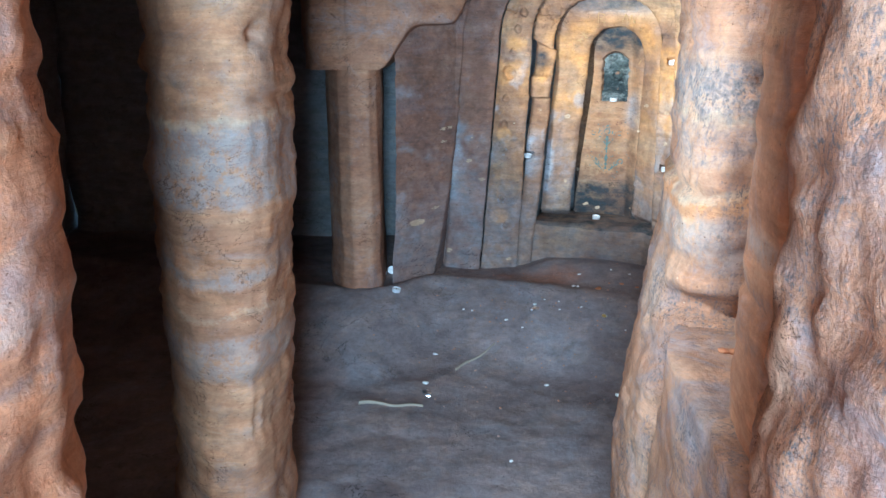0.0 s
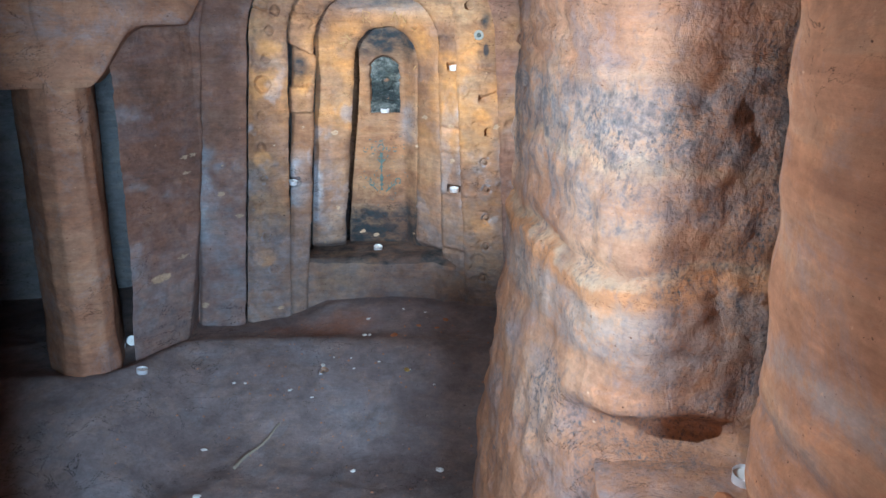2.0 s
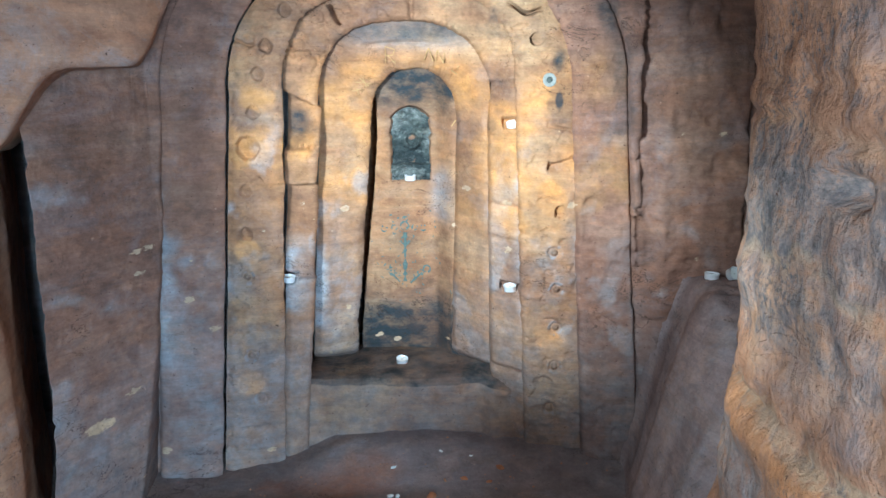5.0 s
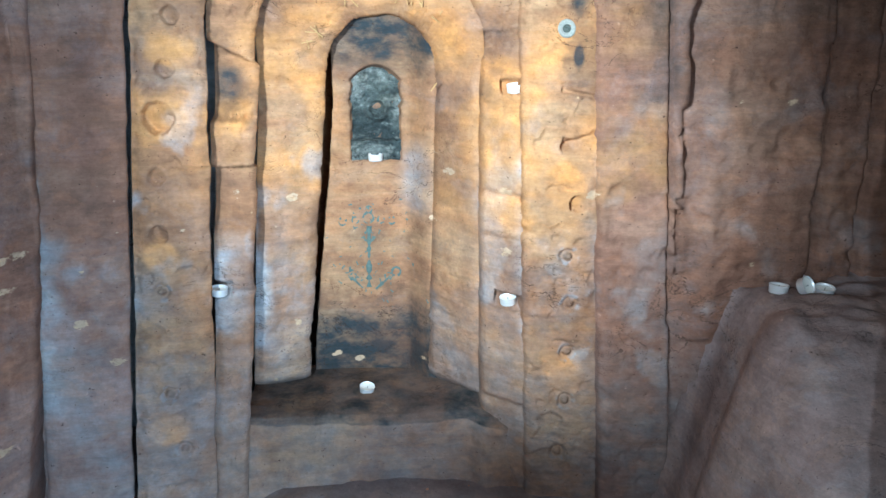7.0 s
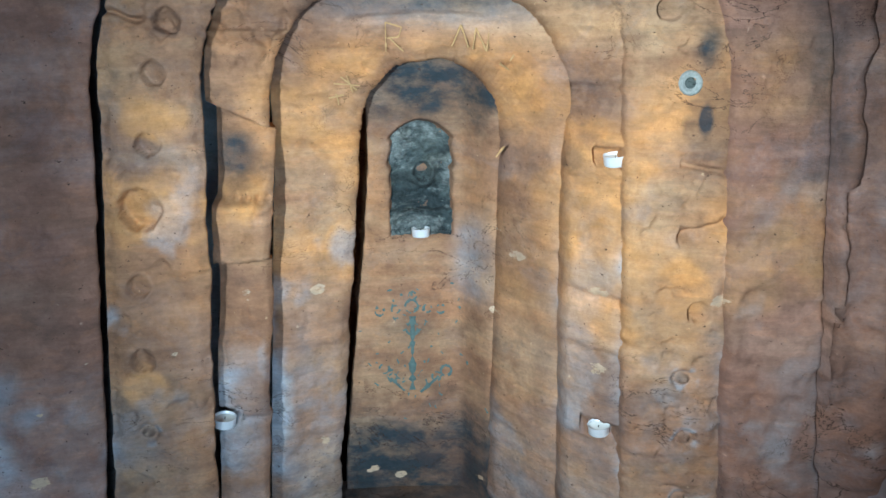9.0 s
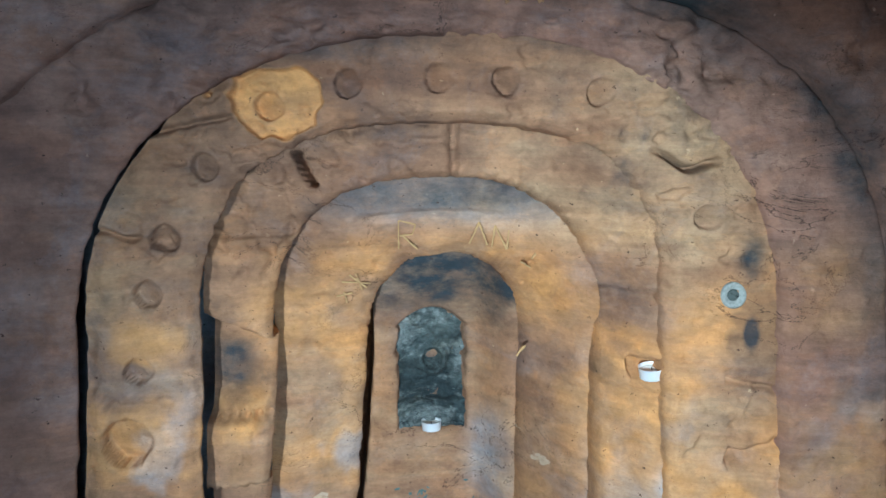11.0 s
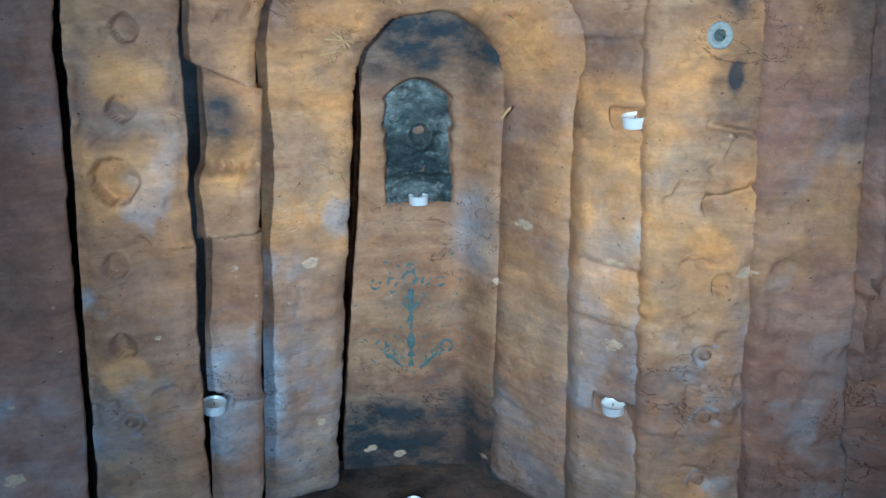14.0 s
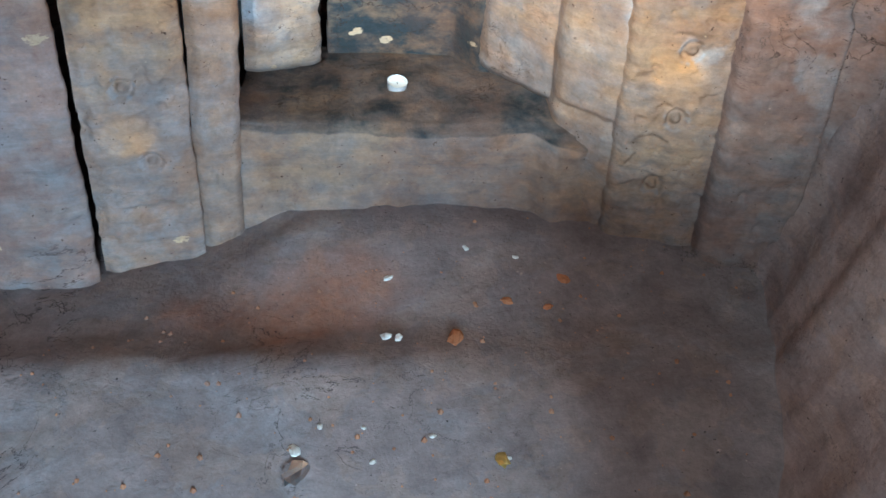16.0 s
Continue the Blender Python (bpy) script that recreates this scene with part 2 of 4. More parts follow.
def plain(name, colour, rough=0.5, metal=0.0, vary=0.25, scale=40):
    m, nt, bsdf, pos = start_material(name, rough, metal)
    f = tex_noise(nt, pos, scale, 5, 0.6)
    nt.links.new(mix(nt, f, tuple(v * (1 - vary) for v in colour), tuple(min(1, v * (1 + vary)) for v in colour)), bsdf.inputs["Base Color"])
    relief(nt, bsdf, ((f, 0.2),), 0.002)
    return m


ALUMINIUM = plain("candle_cup_aluminium", (0.85, 0.85, 0.87), 0.4, 0.35, 0.1)
WAX = plain("white_wax", (0.80, 0.79, 0.75), 0.5, 0, 0.06)
WICK = plain("burnt_wick", (0.03, 0.03, 0.03), 0.9)
MOSSY = sandstone("sooty_mossy_stone", (0.010, 0.014, 0.018), (0.038, 0.047, 0.047), (0.17, 0.185, 0.165), (0.40, 0.41, 0.38), 0.7, 0.1, 1.6, mottle=0.8, fine=0.4)
VERDIGRIS = plain("blue_green_stain", (0.085, 0.118, 0.108), 0.9, 0, 0.6, 90)
SCRAPED = plain("scraped_sandstone", (0.27, 0.14, 0.065), 0.95, 0, 0.35, 120)
CHALK = plain("pale_scratch", (0.40, 0.24, 0.10), 0.95, 0, 0.25, 120)
FOIL = plain("crumpled_foil", (0.75, 0.75, 0.77), 0.25, 0.95, 0.2)
PAPER = plain("torn_white_paper", (0.72, 0.71, 0.68), 0.8, 0, 0.15)
RUST = plain("orange_stone_chip", (0.40, 0.16, 0.07), 0.9, 0, 0.3)
GOLD = plain("yellow_foil", (0.65, 0.48, 0.16), 0.3, 0.8, 0.2)


# ---- helpers ----
from mathutils.bvhtree import BVHTree


def sm(x):
    x = min(1.0, max(0.0, x))
    return x * x * (3 - 2 * x)


def fbm(p, octaves=4):
    return noise.fractal(Vector(p), 1.0, 2.1, octaves)


def mesh_from(name, verts, faces, material, parent=None, smooth=True, label=""):
    me = bpy.data.meshes.new(name)
    me.from_pydata(verts, [], faces)
    me.materials.append(material)
    me.polygons.foreach_set("use_smooth", [smooth] * len(me.polygons))
    me.update()
    ob = new(name, me)
    if parent:
        ob.parent = parent
    if label:
        ob["label"] = label
    return ob


def part(name, bm, material, parent, label="", smooth=True):
    me = bpy.data.meshes.new(name)
    bm.normal_update()
    bm.to_mesh(me)
    bm.free()
    me.materials.append(material)
    me.polygons.foreach_set("use_smooth", [smooth] * len(me.polygons))
    ob = new(name, me)
    ob.parent = parent
    if label:
        ob["label"] = label
    return ob


def grid_faces(rows, cols, closed=False):
    out = []
    for i in range(rows - 1):
        for j in range(cols if closed else cols - 1):
            k = (j + 1) % cols
            out.append((i * cols + j, i * cols + k, (i + 1) * cols + k, (i + 1) * cols + j))
    return out


def stain_light(ob, values):
    a = ob.data.attributes.new("stain_light", "FLOAT_COLOR", "POINT")
    a.data.foreach_set("color", [x for v in values for x in (*v, 0.0, 0.0)[:4]])


def rock(name, outline, z0, z1, material, amp=0.02, beds=0.008, seed=0.0, flare=None, low=None, step=0.022, parent=None, cracks=(), dents=(), shear=0.0, rough=0.002, soft=2):
    """An upright mass of bedded rock over a plan outline (anticlockwise), with rounded corners and worn beds."""
    pts = [Vector(p) for p in outline]
    for _ in range(soft):
        pts = [q for a, b in zip(pts, pts[1:] + pts[:1]) for q in (a.lerp(b, 0.22), a.lerp(b, 0.78))]
    ring = []
    for a, b in zip(pts, pts[1:] + pts[:1]):
        n = max(1, round((b - a).length / step))
        ring += [a.lerp(b, i / n) for i in range(n)]
    cnt = len(ring)
    normals = []
    for i in range(cnt):
        t = ring[(i + 2) % cnt] - ring[i - 2]
        normals.append(Vector((t.y, -t.x)).normalized())
    rows = max(2, round((z1 - z0) / step))
    verts = []
    for r in range(rows + 1):
        for p, nrm in zip(ring, normals):
            zb = low(p.x, p.y) if low else z0
            z = zb + (z1 - zb) * r / rows
            zz = z + 0.05 * fbm((p.x * 2 + seed, p.y * 2, 3.3), 2) + 0.12 * p.x
            d = amp * fbm((p.x * 3 + seed, p.y * 3, z * 2.2)) + 0.3 * amp * fbm((p.x * 13, p.y * 13 + seed, z * 16), 3) + rough * fbm((p.x * 30 + seed, p.y * 30, z * 21), 4)
            d += beds * fbm((seed + p.x, 0.7 * p.y, zz * 14), 3)
            for cz, cd, cw in cracks:
                d -= cd * math.exp(-((zz - cz) / cw) ** 2)
            if flare:
                d += flare(z)
            for dx, dy, dz, rr, rz, dep in dents:
                d -= dep * sm(1.4 - 1.4 * math.sqrt(((p.x - dx) ** 2 + (p.y - dy) ** 2) / rr ** 2 + ((z - dz) / rz) ** 2))
            verts.append((p.x + nrm.x * d + shear * (z - 1.25), p.y + nrm.y * d, z))
    faces = grid_faces(rows + 1, cnt, True)
    cx, cy = sum(p.x for p in ring) / cnt, sum(p.y for p in ring) / cnt
    for r, flip in ((0, True), (rows, False)):
        base, rings = r * cnt, 6
        prev = list(range(base, base + cnt))
        for q in range(1, rings):
            s = 1 - q / rings
            cur = []
            for i in range(cnt):
                v = verts[base + i]
                x, y = cx + (v[0] - cx) * s, cy + (v[1] - cy) * s
                cur.append(len(verts))
                verts.append((x, y, (low(x, y) if low and flip else v[2]) + 0.7 * amp * fbm((x * 4 + seed, y * 4, 1.7)) * min(1, q / 2)))
            for i in range(cnt):
                k = (i + 1) % cnt
                f = (prev[i], prev[k], cur[k], cur[i])
                faces.append(f[::-1] if flip else f)
            prev = cur
        c = len(verts)
        verts.append((cx, cy, sum(verts[i][2] for i in prev) / cnt))
        faces += [(prev[i], prev[(i + 1) % cnt], c)[::-1 if flip else 1] for i in range(cnt)]
    return mesh_from(name, verts, faces, material, parent)


# ---- large structure ----
def floor_height(x, y):
    d = (x - 0.708) * 0.309 + (y - 3.716) * 0.951
    d0 = d
    d += 0.34 * sm((0.05 - x) / 0.4)
    rise = 0.215 * sm((d + 0.78) / 0.55)
    ridge = 0.02 * math.exp(-((d + 0.25) / 0.05) ** 2) * sm((0.8 - x) / 0.5)
    dirt = 0.05 * sm((d0 + 0.17) / 0.25) * sm((x - 0.30) / 0.25) * (1 if d0 < 0.3 else 0)
    return rise + ridge + dirt + 0.018 * fbm((x * 2.2, y * 2.2, 0.4)) + 0.006 * fbm((x * 11, y * 11, 2.0), 3)


def sheet(name, x0, x1, y0, y1, step, height, material, up=True):
    nx, ny = round((x1 - x0) / step) + 1, round((y1 - y0) / step) + 1
    verts = [(x0 + i * step, y0 + j * step, height(x0 + i * step, y0 + j * step)) for j in range(ny) for i in range(nx)]
    faces = grid_faces(ny, nx)
    return mesh_from(name, verts, faces if up else [f[::-1] for f in faces], material)


floor = tagged(sheet("floor", -2.6, 2.6, -2.2, 4.8, 0.025, floor_height, EARTH), "trodden dark brown earth floor of the cave", "floor", kind="structure")
stain_light(floor, [(0.0, 0.10 * sm(3 * fbm((v.co.x * 5, v.co.y * 5, 3)) - 0.3), 0.55 * sm((1.2 - math.hypot((v.co.x - 0.52) / 0.22, (v.co.y - 3.68) / 0.10) + 0.5 * fbm((v.co.x * 9, v.co.y * 9, 1))) / 0.7)) for v in floor.data.vertices])
ceiling = tagged(sheet("ceiling", -2.6, 2.6, -2.2, 4.8, 0.05, lambda x, y: 2.02 + 0.10 * fbm((x * 1.4, y * 1.4, 5)) + 0.02 * fbm((x * 8, y * 8, 2)), STONE, False), "rough hewn red sandstone ceiling", "ceiling", kind="structure")

for nm, ol in (("wall_west", [(-2.5, -2.1), (-2.1, -2.1), (-2.2, 1.5), (-2.1, 4.7), (-2.5, 4.7)]),
               ("wall_east", [(2.1, -2.1), (2.5, -2.1), (2.5, 4.7), (2.1, 4.7), (2.2, 1.5)]),
               ("wall_north", [(-2.2, 4.5), (2.2, 4.5), (2.2, 4.75), (-2.2, 4.75)]),
               ("wall_south_west", [(-2.2, -1.9), (-0.55, -1.9), (-0.5, -1.6), (-2.2, -1.6)]),
               ("wall_south_east", [(0.55, -1.9), (2.2, -1.9), (2.2, -1.6), (0.5, -1.6)])):
    tagged(rock(nm, ol, -0.1, 2.2, HAZESTONE if nm in ("wall_west", "wall_east", "wall_north") else STONE, 0.05, 0.01, len(nm), step=0.07), "hewn sandstone cave wall in the gloom", "wall", kind="structure")

rock_near_l = rock("wall_passage_west", [(-0.365, 0.95), (-0.60, 1.10), (-0.95, 1.10), (-1.0, -1.6), (-0.52, -1.6), (-0.46, -0.3), (-0.415, 0.5)], -0.05, 2.2, RIBSTONE, 0.03, 0.014, 1.0, step=0.018, rough=0.005)
tagged(rock_near_l, "orange sandstone passage wall with worn beds", "wall", kind="structure")
rock_near_r = rock("wall_passage_east", [(0.40, 0.68), (0.45, 0.2), (0.47, -0.5), (0.5, -1.6), (1.0, -1.6), (1.0, 0.95), (0.56, 0.95), (0.44, 0.88)], -0.05, 2.2, STONE_PITTED, 0.03, 0.006, 2.0, step=0.016, rough=0.008)
tagged(rock_near_r, "pitted orange and grey sandstone passage wall", "wall", kind="structure")

pillar = rock("rock_pillar", [(-0.54, 1.73), (-0.345, 1.75), (-0.335, 2.1), (-0.42, 2.3), (-0.6, 2.28), (-0.72, 2.02)], -0.05, 2.2, PILLARSTONE, 0.012, 0.018, 4.0,
              flare=lambda z: 0.13 * sm((z - 1.38) / 0.30) - 0.016 * sm((1.0 - z) / 0.6), shear=0.028, step=0.014, cracks=((1.18, 0.012, 0.012), (0.80, 0.006, 0.010), (1.42, 0.02, 0.015)), dents=((-0.33, 1.80, 1.36, 0.06, 0.03, 0.035), (-0.33, 1.78, 1.225, 0.05, 0.016, 0.03)), rough=0.004)
tagged(pillar, "banded orange and grey sandstone pillar left standing", "rock pillar")

rib = rock("wall_rib", [(0.585, 1.345), (0.532, 1.24), (0.514, 1.12), (0.502, 0.99), (0.95, 0.97), (0.98, 1.46), (0.70, 1.45)], 0.5, 2.2, RIBSTONE, 0.007, 0.006, 6.0, step=0.016,
           cracks=((1.06, 0.010, 0.010), (0.96, 0.006, 0.008)))
tagged(rib, "rounded orange sandstone rib of the passage wall", "wall", kind="structure")


buttress = rock("wall_buttress", [(0.545, 1.60), (0.74, 1.58), (1.0, 1.56), (1.4, 1.9), (1.4, 2.4), (0.92, 2.44), (0.715, 2.38), (0.59, 1.95)], -0.05, 2.2, BUTTRESS, 0.016, 0.007, 8.0, step=0.012, rough=0.006,
                flare=lambda z: 0.075 * sm((1.0 - z) / 0.7) + 0.05 * sm((z - 1.5) / 0.4) + 0.012 * sm((1.035 - z) / 0.012), cracks=((1.10, 0.012, 0.009), (1.40, 0.010, 0.006), (1.44, 0.008, 0.010)), dents=((0.645, 2.13, 1.285, 0.055, 0.022, 0.045), (0.62, 1.60, 0.80, 0.17, 0.05, 0.06), (0.63, 2.0, 0.95, 0.03, 0.03, 0.012)))
tagged(buttress, "big yellow and grey weathered sandstone buttress", "wall", kind="structure")
ledge_block = rock("wall_ledge", [(0.47, 1.10), (0.46, 0.92), (0.95, 0.9), (1.0, 1.66), (0.60, 1.66), (0.53, 1.60), (0.50, 1.45)], -0.05, 0.765, STONE_PITTED, 0.022, 0.006, 9.0, step=0.016,
                   flare=lambda z: 0.04 * sm((0.7 - z) / 0.6))
tagged(ledge_block, "low sandstone ledge with a shaded nook above it", "wall", kind="structure")

slab = rock("wall_jamb", [(-0.415, 3.44), (-0.28, 3.47), (-0.27, 3.7), (-0.34, 4.3), (-0.57, 4.3), (-0.54, 3.7)], 0.0, 2.2, STONE, 0.008, 0.002, 11.0, soft=1, step=0.016,
            flare=lambda z: 0.008 * sm((0.40 - z) / 0.2))
tagged(slab, "smooth red sandstone jamb beside a dark slit", "wall", kind="structure")
lintel = rock("wall_overhang", [(-0.62, 3.44), (-0.25, 3.46), (-0.08, 3.50), (0.09, 3.60), (0.18, 3.80), (0.1, 4.2), (-0.62, 4.3)], 1.2, 2.2, STONE, 0.02, 0.006, 13.0,
              low=lambda x, y: 1.20 + 0.19 * sm((x + 0.27) / 0.17) + 0.22 * sm((x - 0.04) / 0.14))
tagged(lintel, "overhanging red sandstone above the slit", "wall", kind="structure")
def bench_height(u, d):
    top = 0.822 - 0.70 * sm((-0.24 - d) / 0.85) + 0.02 * fbm((u * 3, d * 5, 2)) + 0.012 * fbm((u * 4, d * 16, 5), 4) + 0.004 * fbm((u * 30, d * 40, 1), 3)
    u0 = 0.565 + 0.20 * min(0.0, d + 0.1) + 0.02 * fbm((d * 6, 1, 1), 3)
    return 0.10 + (top - 0.10) * sm((u - u0) / (0.22 + 0.16 * max(0, -d)))


NU, ND, TURN_BENCH = 100, 110, pose(0.708, 3.716, 0, 0, 0, -18)
bv = []
for jd in range(ND + 1):
    for iu in range(NU + 1):
        uu, dd = 0.42 + 1.15 * iu / NU, -1.15 + 1.25 * jd / ND
        bv.append(TURN_BENCH @ Vector((uu, dd, bench_height(uu, dd))))
bench = tagged(mesh_from("wall_bench", bv, grid_faces(ND + 1, NU + 1), BENCH), "dark purple-brown sloping rock shelf beside the shrine", "rock shelf", kind="structure")

# ---- the carved shrine ----
shrine = new("carved_shrine")
shrine.matrix_world = pose(0.708, 3.716, 0, 0, 0, -18)
tagged(shrine, "sandstone shrine of nested carved arches with sooty niche", "shrine")

# edges of the orders: centre low and high, half width low and at the spring, foot, spring, crown, squareness
EDGES = [
    (-0.016, 0.028, 0.158, 0.132, 0.42, 1.20, 1.378, 2.3),
    (-0.025, 0.003, 0.290, 0.243, 0.10, 1.27, 1.510, 2.5),
    (-0.006, -0.004, 0.366, 0.318, 0.15, 1.30, 1.587, 2.7),
    (-0.012, 0.0, 0.540, 0.462, 0.10, 1.30, 1.694, 2.3),
    (-0.016, -0.008, 0.706, 0.620, 0.10, 1.27, 1.778, 2.45),
    (0.29, 0.29, 1.13, 1.13, -0.05, 1.45, 2.25, 7.0),
]


def edge_point(k, tau, z_low=None):
    c0, c1, w0, w1, z0, zs, zt, p = EDGES[k]
    if abs(tau) > 0.42:
        f = (1 - abs(tau)) / 0.58
        za = z0 if z_low is None else z_low
        z = za + (zs - za) * f
        g = min(1.0, max(0.0, (z - z0) / (zs - z0)))
        return (c0 + (c1 - c0) * g + math.copysign(w0 + (w1 - w0) * g, tau), z)
    a = (1 - (tau / 0.42 + 1) / 2) * math.pi
    co, si = math.cos(a), math.sin(a)
    return (c1 + w1 * math.copysign(abs(co) ** (2 / p), co), zs + (zt - zs) * abs(si) ** (2 / p))


SOCKETS = [(-0.386, 1.367, 0.017, 0.011), (-0.403, 1.266, 0.017, 0.011), (-0.423, 1.168, 0.03, 0.016), (-0.435, 1.049, 0.017, 0.011), (-0.44, 0.928, 0.017, 0.011), (-0.447, 0.801, 0.017, 0.011), (0.445, 0.982, 0.017, 0.011), (0.428, 0.864, 0.017, 0.011), (0.436, 0.755, 0.017, 0.011), (-0.449, 0.565, 0.017, 0.011), (-0.429, 0.426, 0.017, 0.011), (0.437, 0.639, 0.017, 0.011), (0.436, 0.52, 0.017, 0.011), (0.426, 0.384, 0.017, 0.011), (-0.305, 1.532, 0.017, 0.011), (-0.119, 1.637, 0.017, 0.011), (-0.0, 1.643, 0.017, 0.011), (0.088, 1.639, 0.017, 0.011), (0.215, 1.624, 0.017, 0.011), (0.368, 1.453, 0.017, 0.011), (-0.222, 1.609, 0.017, 0.011), (-0.361, 1.44, 0.017, 0.011)]
POCKETS = [(0.311, 1.213, 0.12, 0.030), (-0.349, 0.757, 0.13, 0.030), (0.311, 0.729, 0.13, 0.030)]
SPOTS = [(-0.7, 0.912, 0.013), (-0.688, 0.866, 0.007), (-0.72, 0.544, 0.01), (-0.7, 0.3, 0.014), (-0.595, 0.754, 0.016), (-0.542, 0.664, 0.007), (-0.776, 0.489, 0.015), (-0.393, 0.935, 0.006), (-0.306, 0.97, 0.004),
         (-0.306, 0.985, 0.007), (0.3, 0.85, 0.01), (0.16, 1.05, 0.006), (-0.2, 1, 0.005), (0.189, 1.011, 0.012), (0.157, 0.879, 0.011), (0.304, 0.863, 0.016), (0.297, 0.996, 0.012), (-0.587, 0.864, 0.006),
         (-0.51, 0.946, 0.005), (-0.194, 0.614, 0.009), (-0.111, 0.477, 0.01), (-0.195, 0.945, 0.016), (-0.542, 0.664, 0.015), (-0.681, 0.915, 0.016), (-0.7, 0.852, 0.014), (0.81, 0.861, 0.01), (0.856, 1.205, 0.016),
         (0.749, 1.205, 0.016), (0.184, 1.009, 0.008), (0.657, 1.183, 0.005), (-0.536, 0.665, 0.014), (-0.407, 0.26, 0.012), (-0.197, 0.621, 0.01), (-0.257, 0.467, 0.012), (-0.043, 0.465, 0.013), (0.131, 0.485, 0.012),
         (-0.101, 0.482, 0.013), (0.477, 1.004, 0.016)]
FLAKES = [(-0.214, 1.612, 0.045), (-0.41, 1.165, 0.060), (-0.30, 1.17, 0.045), (-0.40, 1.30, 0.04), (-0.44, 0.88, 0.035), (-0.445, 0.48, 0.035), (0.31, 0.95, 0.05), (0.42, 1.02, 0.06), (0.43, 0.58, 0.05)]


def marks(u, z, band):
    """soot, bloom and flaking, plus painted shade, haze and torchlight, over the shrine"""
    n = fbm((u * 7, z * 7, band * 3.1))
    soot_shade = 0.0
    if band == 0:
        soot_shade = max(1.4 * sm((z - 1.19) / 0.13) * sm((0.16 - abs(u - 0.03)) / 0.06), 1.6 * sm((0.72 - z) / 0.24), 0.8 * math.exp(-((math.hypot((u - 0.012) / 0.075, (z - 1.14) / 0.13)) ** 4)), 0.45 * math.exp(-((u + 0.01) / 0.055) ** 2 - ((z - 0.77) / 0.10) ** 2))
    if band == 1:
        soot_shade = 0.75 * sm((z - 1.425) / 0.05) + 0.35 * sm((0.56 - z) / 0.2)
    if band == 2:
        soot_shade = 1.3 * math.exp(-((u + 0.315) / 0.035) ** 2 - ((z - 1.225) / 0.05) ** 2) + 0.25 * sm((z - 1.5) / 0.06)
    if band == 3:
        soot_shade = 0.6 * sm((z - 1.655) / 0.03) + 1.7 * math.exp(-((u - 0.425) / 0.018) ** 2 - ((z - 1.40) / 0.035) ** 2) + 1.6 * math.exp(-((u - 0.43) / 0.012) ** 2 - ((z - 1.29) / 0.03) ** 2)
    if band == 4:
        soot_shade = 0.3 * sm((z - 1.60) / 0.12) * sm((abs(u) - 0.1) / 0.3)
    # edge shade painted along the outer arch, top and right
    if band in (4, 5) and z > 1.2:
        f = (abs(u + 0.01) / 0.605) ** 2.6 + (max(0, z - 1.27) / 0.505) ** 2.6
        soot_shade = max(soot_shade, 0.85 * math.exp(-((f - 0.98) / 0.16) ** 2) * sm((u + 0.1) / 0.3))
    bloom_light = 0.0
    if band in (1, 2, 3, 4):
        bloom_light = sm((0.95 - z) / 0.25) * sm((z - 0.35) / 0.2) * (0.38 if u < 0 else 0.2) * sm(0.35 + 1.0 * n + 0.9 * fbm((u * 28, z * 24, 7.0), 3))
    if band == 0:
        bloom_light = 0.7 * math.exp(-((u - 0.11) / 0.03) ** 2) * sm((1.10 - z) / 0.1) * sm((z - 0.85) / 0.1)
    # grey haze painted over the lower part of every order
    if band > 0:
        bloom_light = max(bloom_light, 0.5 * sm((0.80 - z + 0.12 * n) / 0.35) * (0.55 + 0.45 * sm(0.5 + 1.2 * fbm((u * 17, z * 15, 3.3), 4))))
    if 1 <= band <= 4:
        # salts creeping in from the joints on the left
        c0, c1, w0, w1, z0, zs = EDGES[band][:6]
        g = min(1.0, max(0.0, (z - z0) / (zs - z0)))
        near = abs(u - (c0 + (c1 - c0) * g)) - (w0 + (w1 - w0) * g)
        reach = sm((0.98 - z + 0.2 * n) / 0.2) * sm((z - 0.45) / 0.15)
        if u < 0:
            bloom_light = max(bloom_light, 1.1 * reach * math.exp(near / (0.035 if band < 4 else 0.06)) * sm(0.55 + 1.3 * fbm((u * 9, z * 7, band * 2.3), 4)))
        else:
            # right side: thin pale highlight painted along the torch-lit edges
            bloom_light = max(bloom_light, 0.75 * sm((1.12 - z) / 0.1) * sm((z - 0.55) / 0.15) * math.exp(near / 0.012) * sm(0.6 + 1.2 * fbm((u * 9, z * 6, band * 1.3), 4)))
    if band > 0:
        bloom_light = max(bloom_light, 0.5 * sm(2.6 * fbm((u * 9 + 3, z * 8, band * 0.6), 6) - 0.55) * (1.0 if u < 0 or z < 0.8 else 0.6) * sm((1.35 - z) / 0.3))
    scar = 0.0
    for su, sz, sr in SPOTS:
        r = math.hypot(0.6 * (u - su) + 0.5 * (z - sz), z - sz - 0.4 * (u - su)) / sr + 0.7 * n
        scar = max(scar, 0.85 * sm((1.25 - r) / 0.9))
    for su, sz, sr, sd in SOCKETS if band == 3 else ():
        r = math.hypot(u - su, z - sz) / sr
        bloom_light = max(bloom_light, (0.8 if sz < 0.9 else 0.05) * math.exp(-((r - 1.1) / 0.35) ** 2) * sm(0.4 + 2.5 * fbm((u * 60, z * 60, 2), 2)))
        soot_shade = max(soot_shade, (0.45 if sz < 0.9 else 0.0) * sm((0.8 - r) / 0.4))
    flake_and_glow = 0.0
    if band in (2, 3):
        for fu, fz, fr in FLAKES:
            r = math.hypot((u - fu) * 0.85, z - fz) / fr * (1 + 0.45 * fbm((u * 16, z * 16, 9.3), 3))
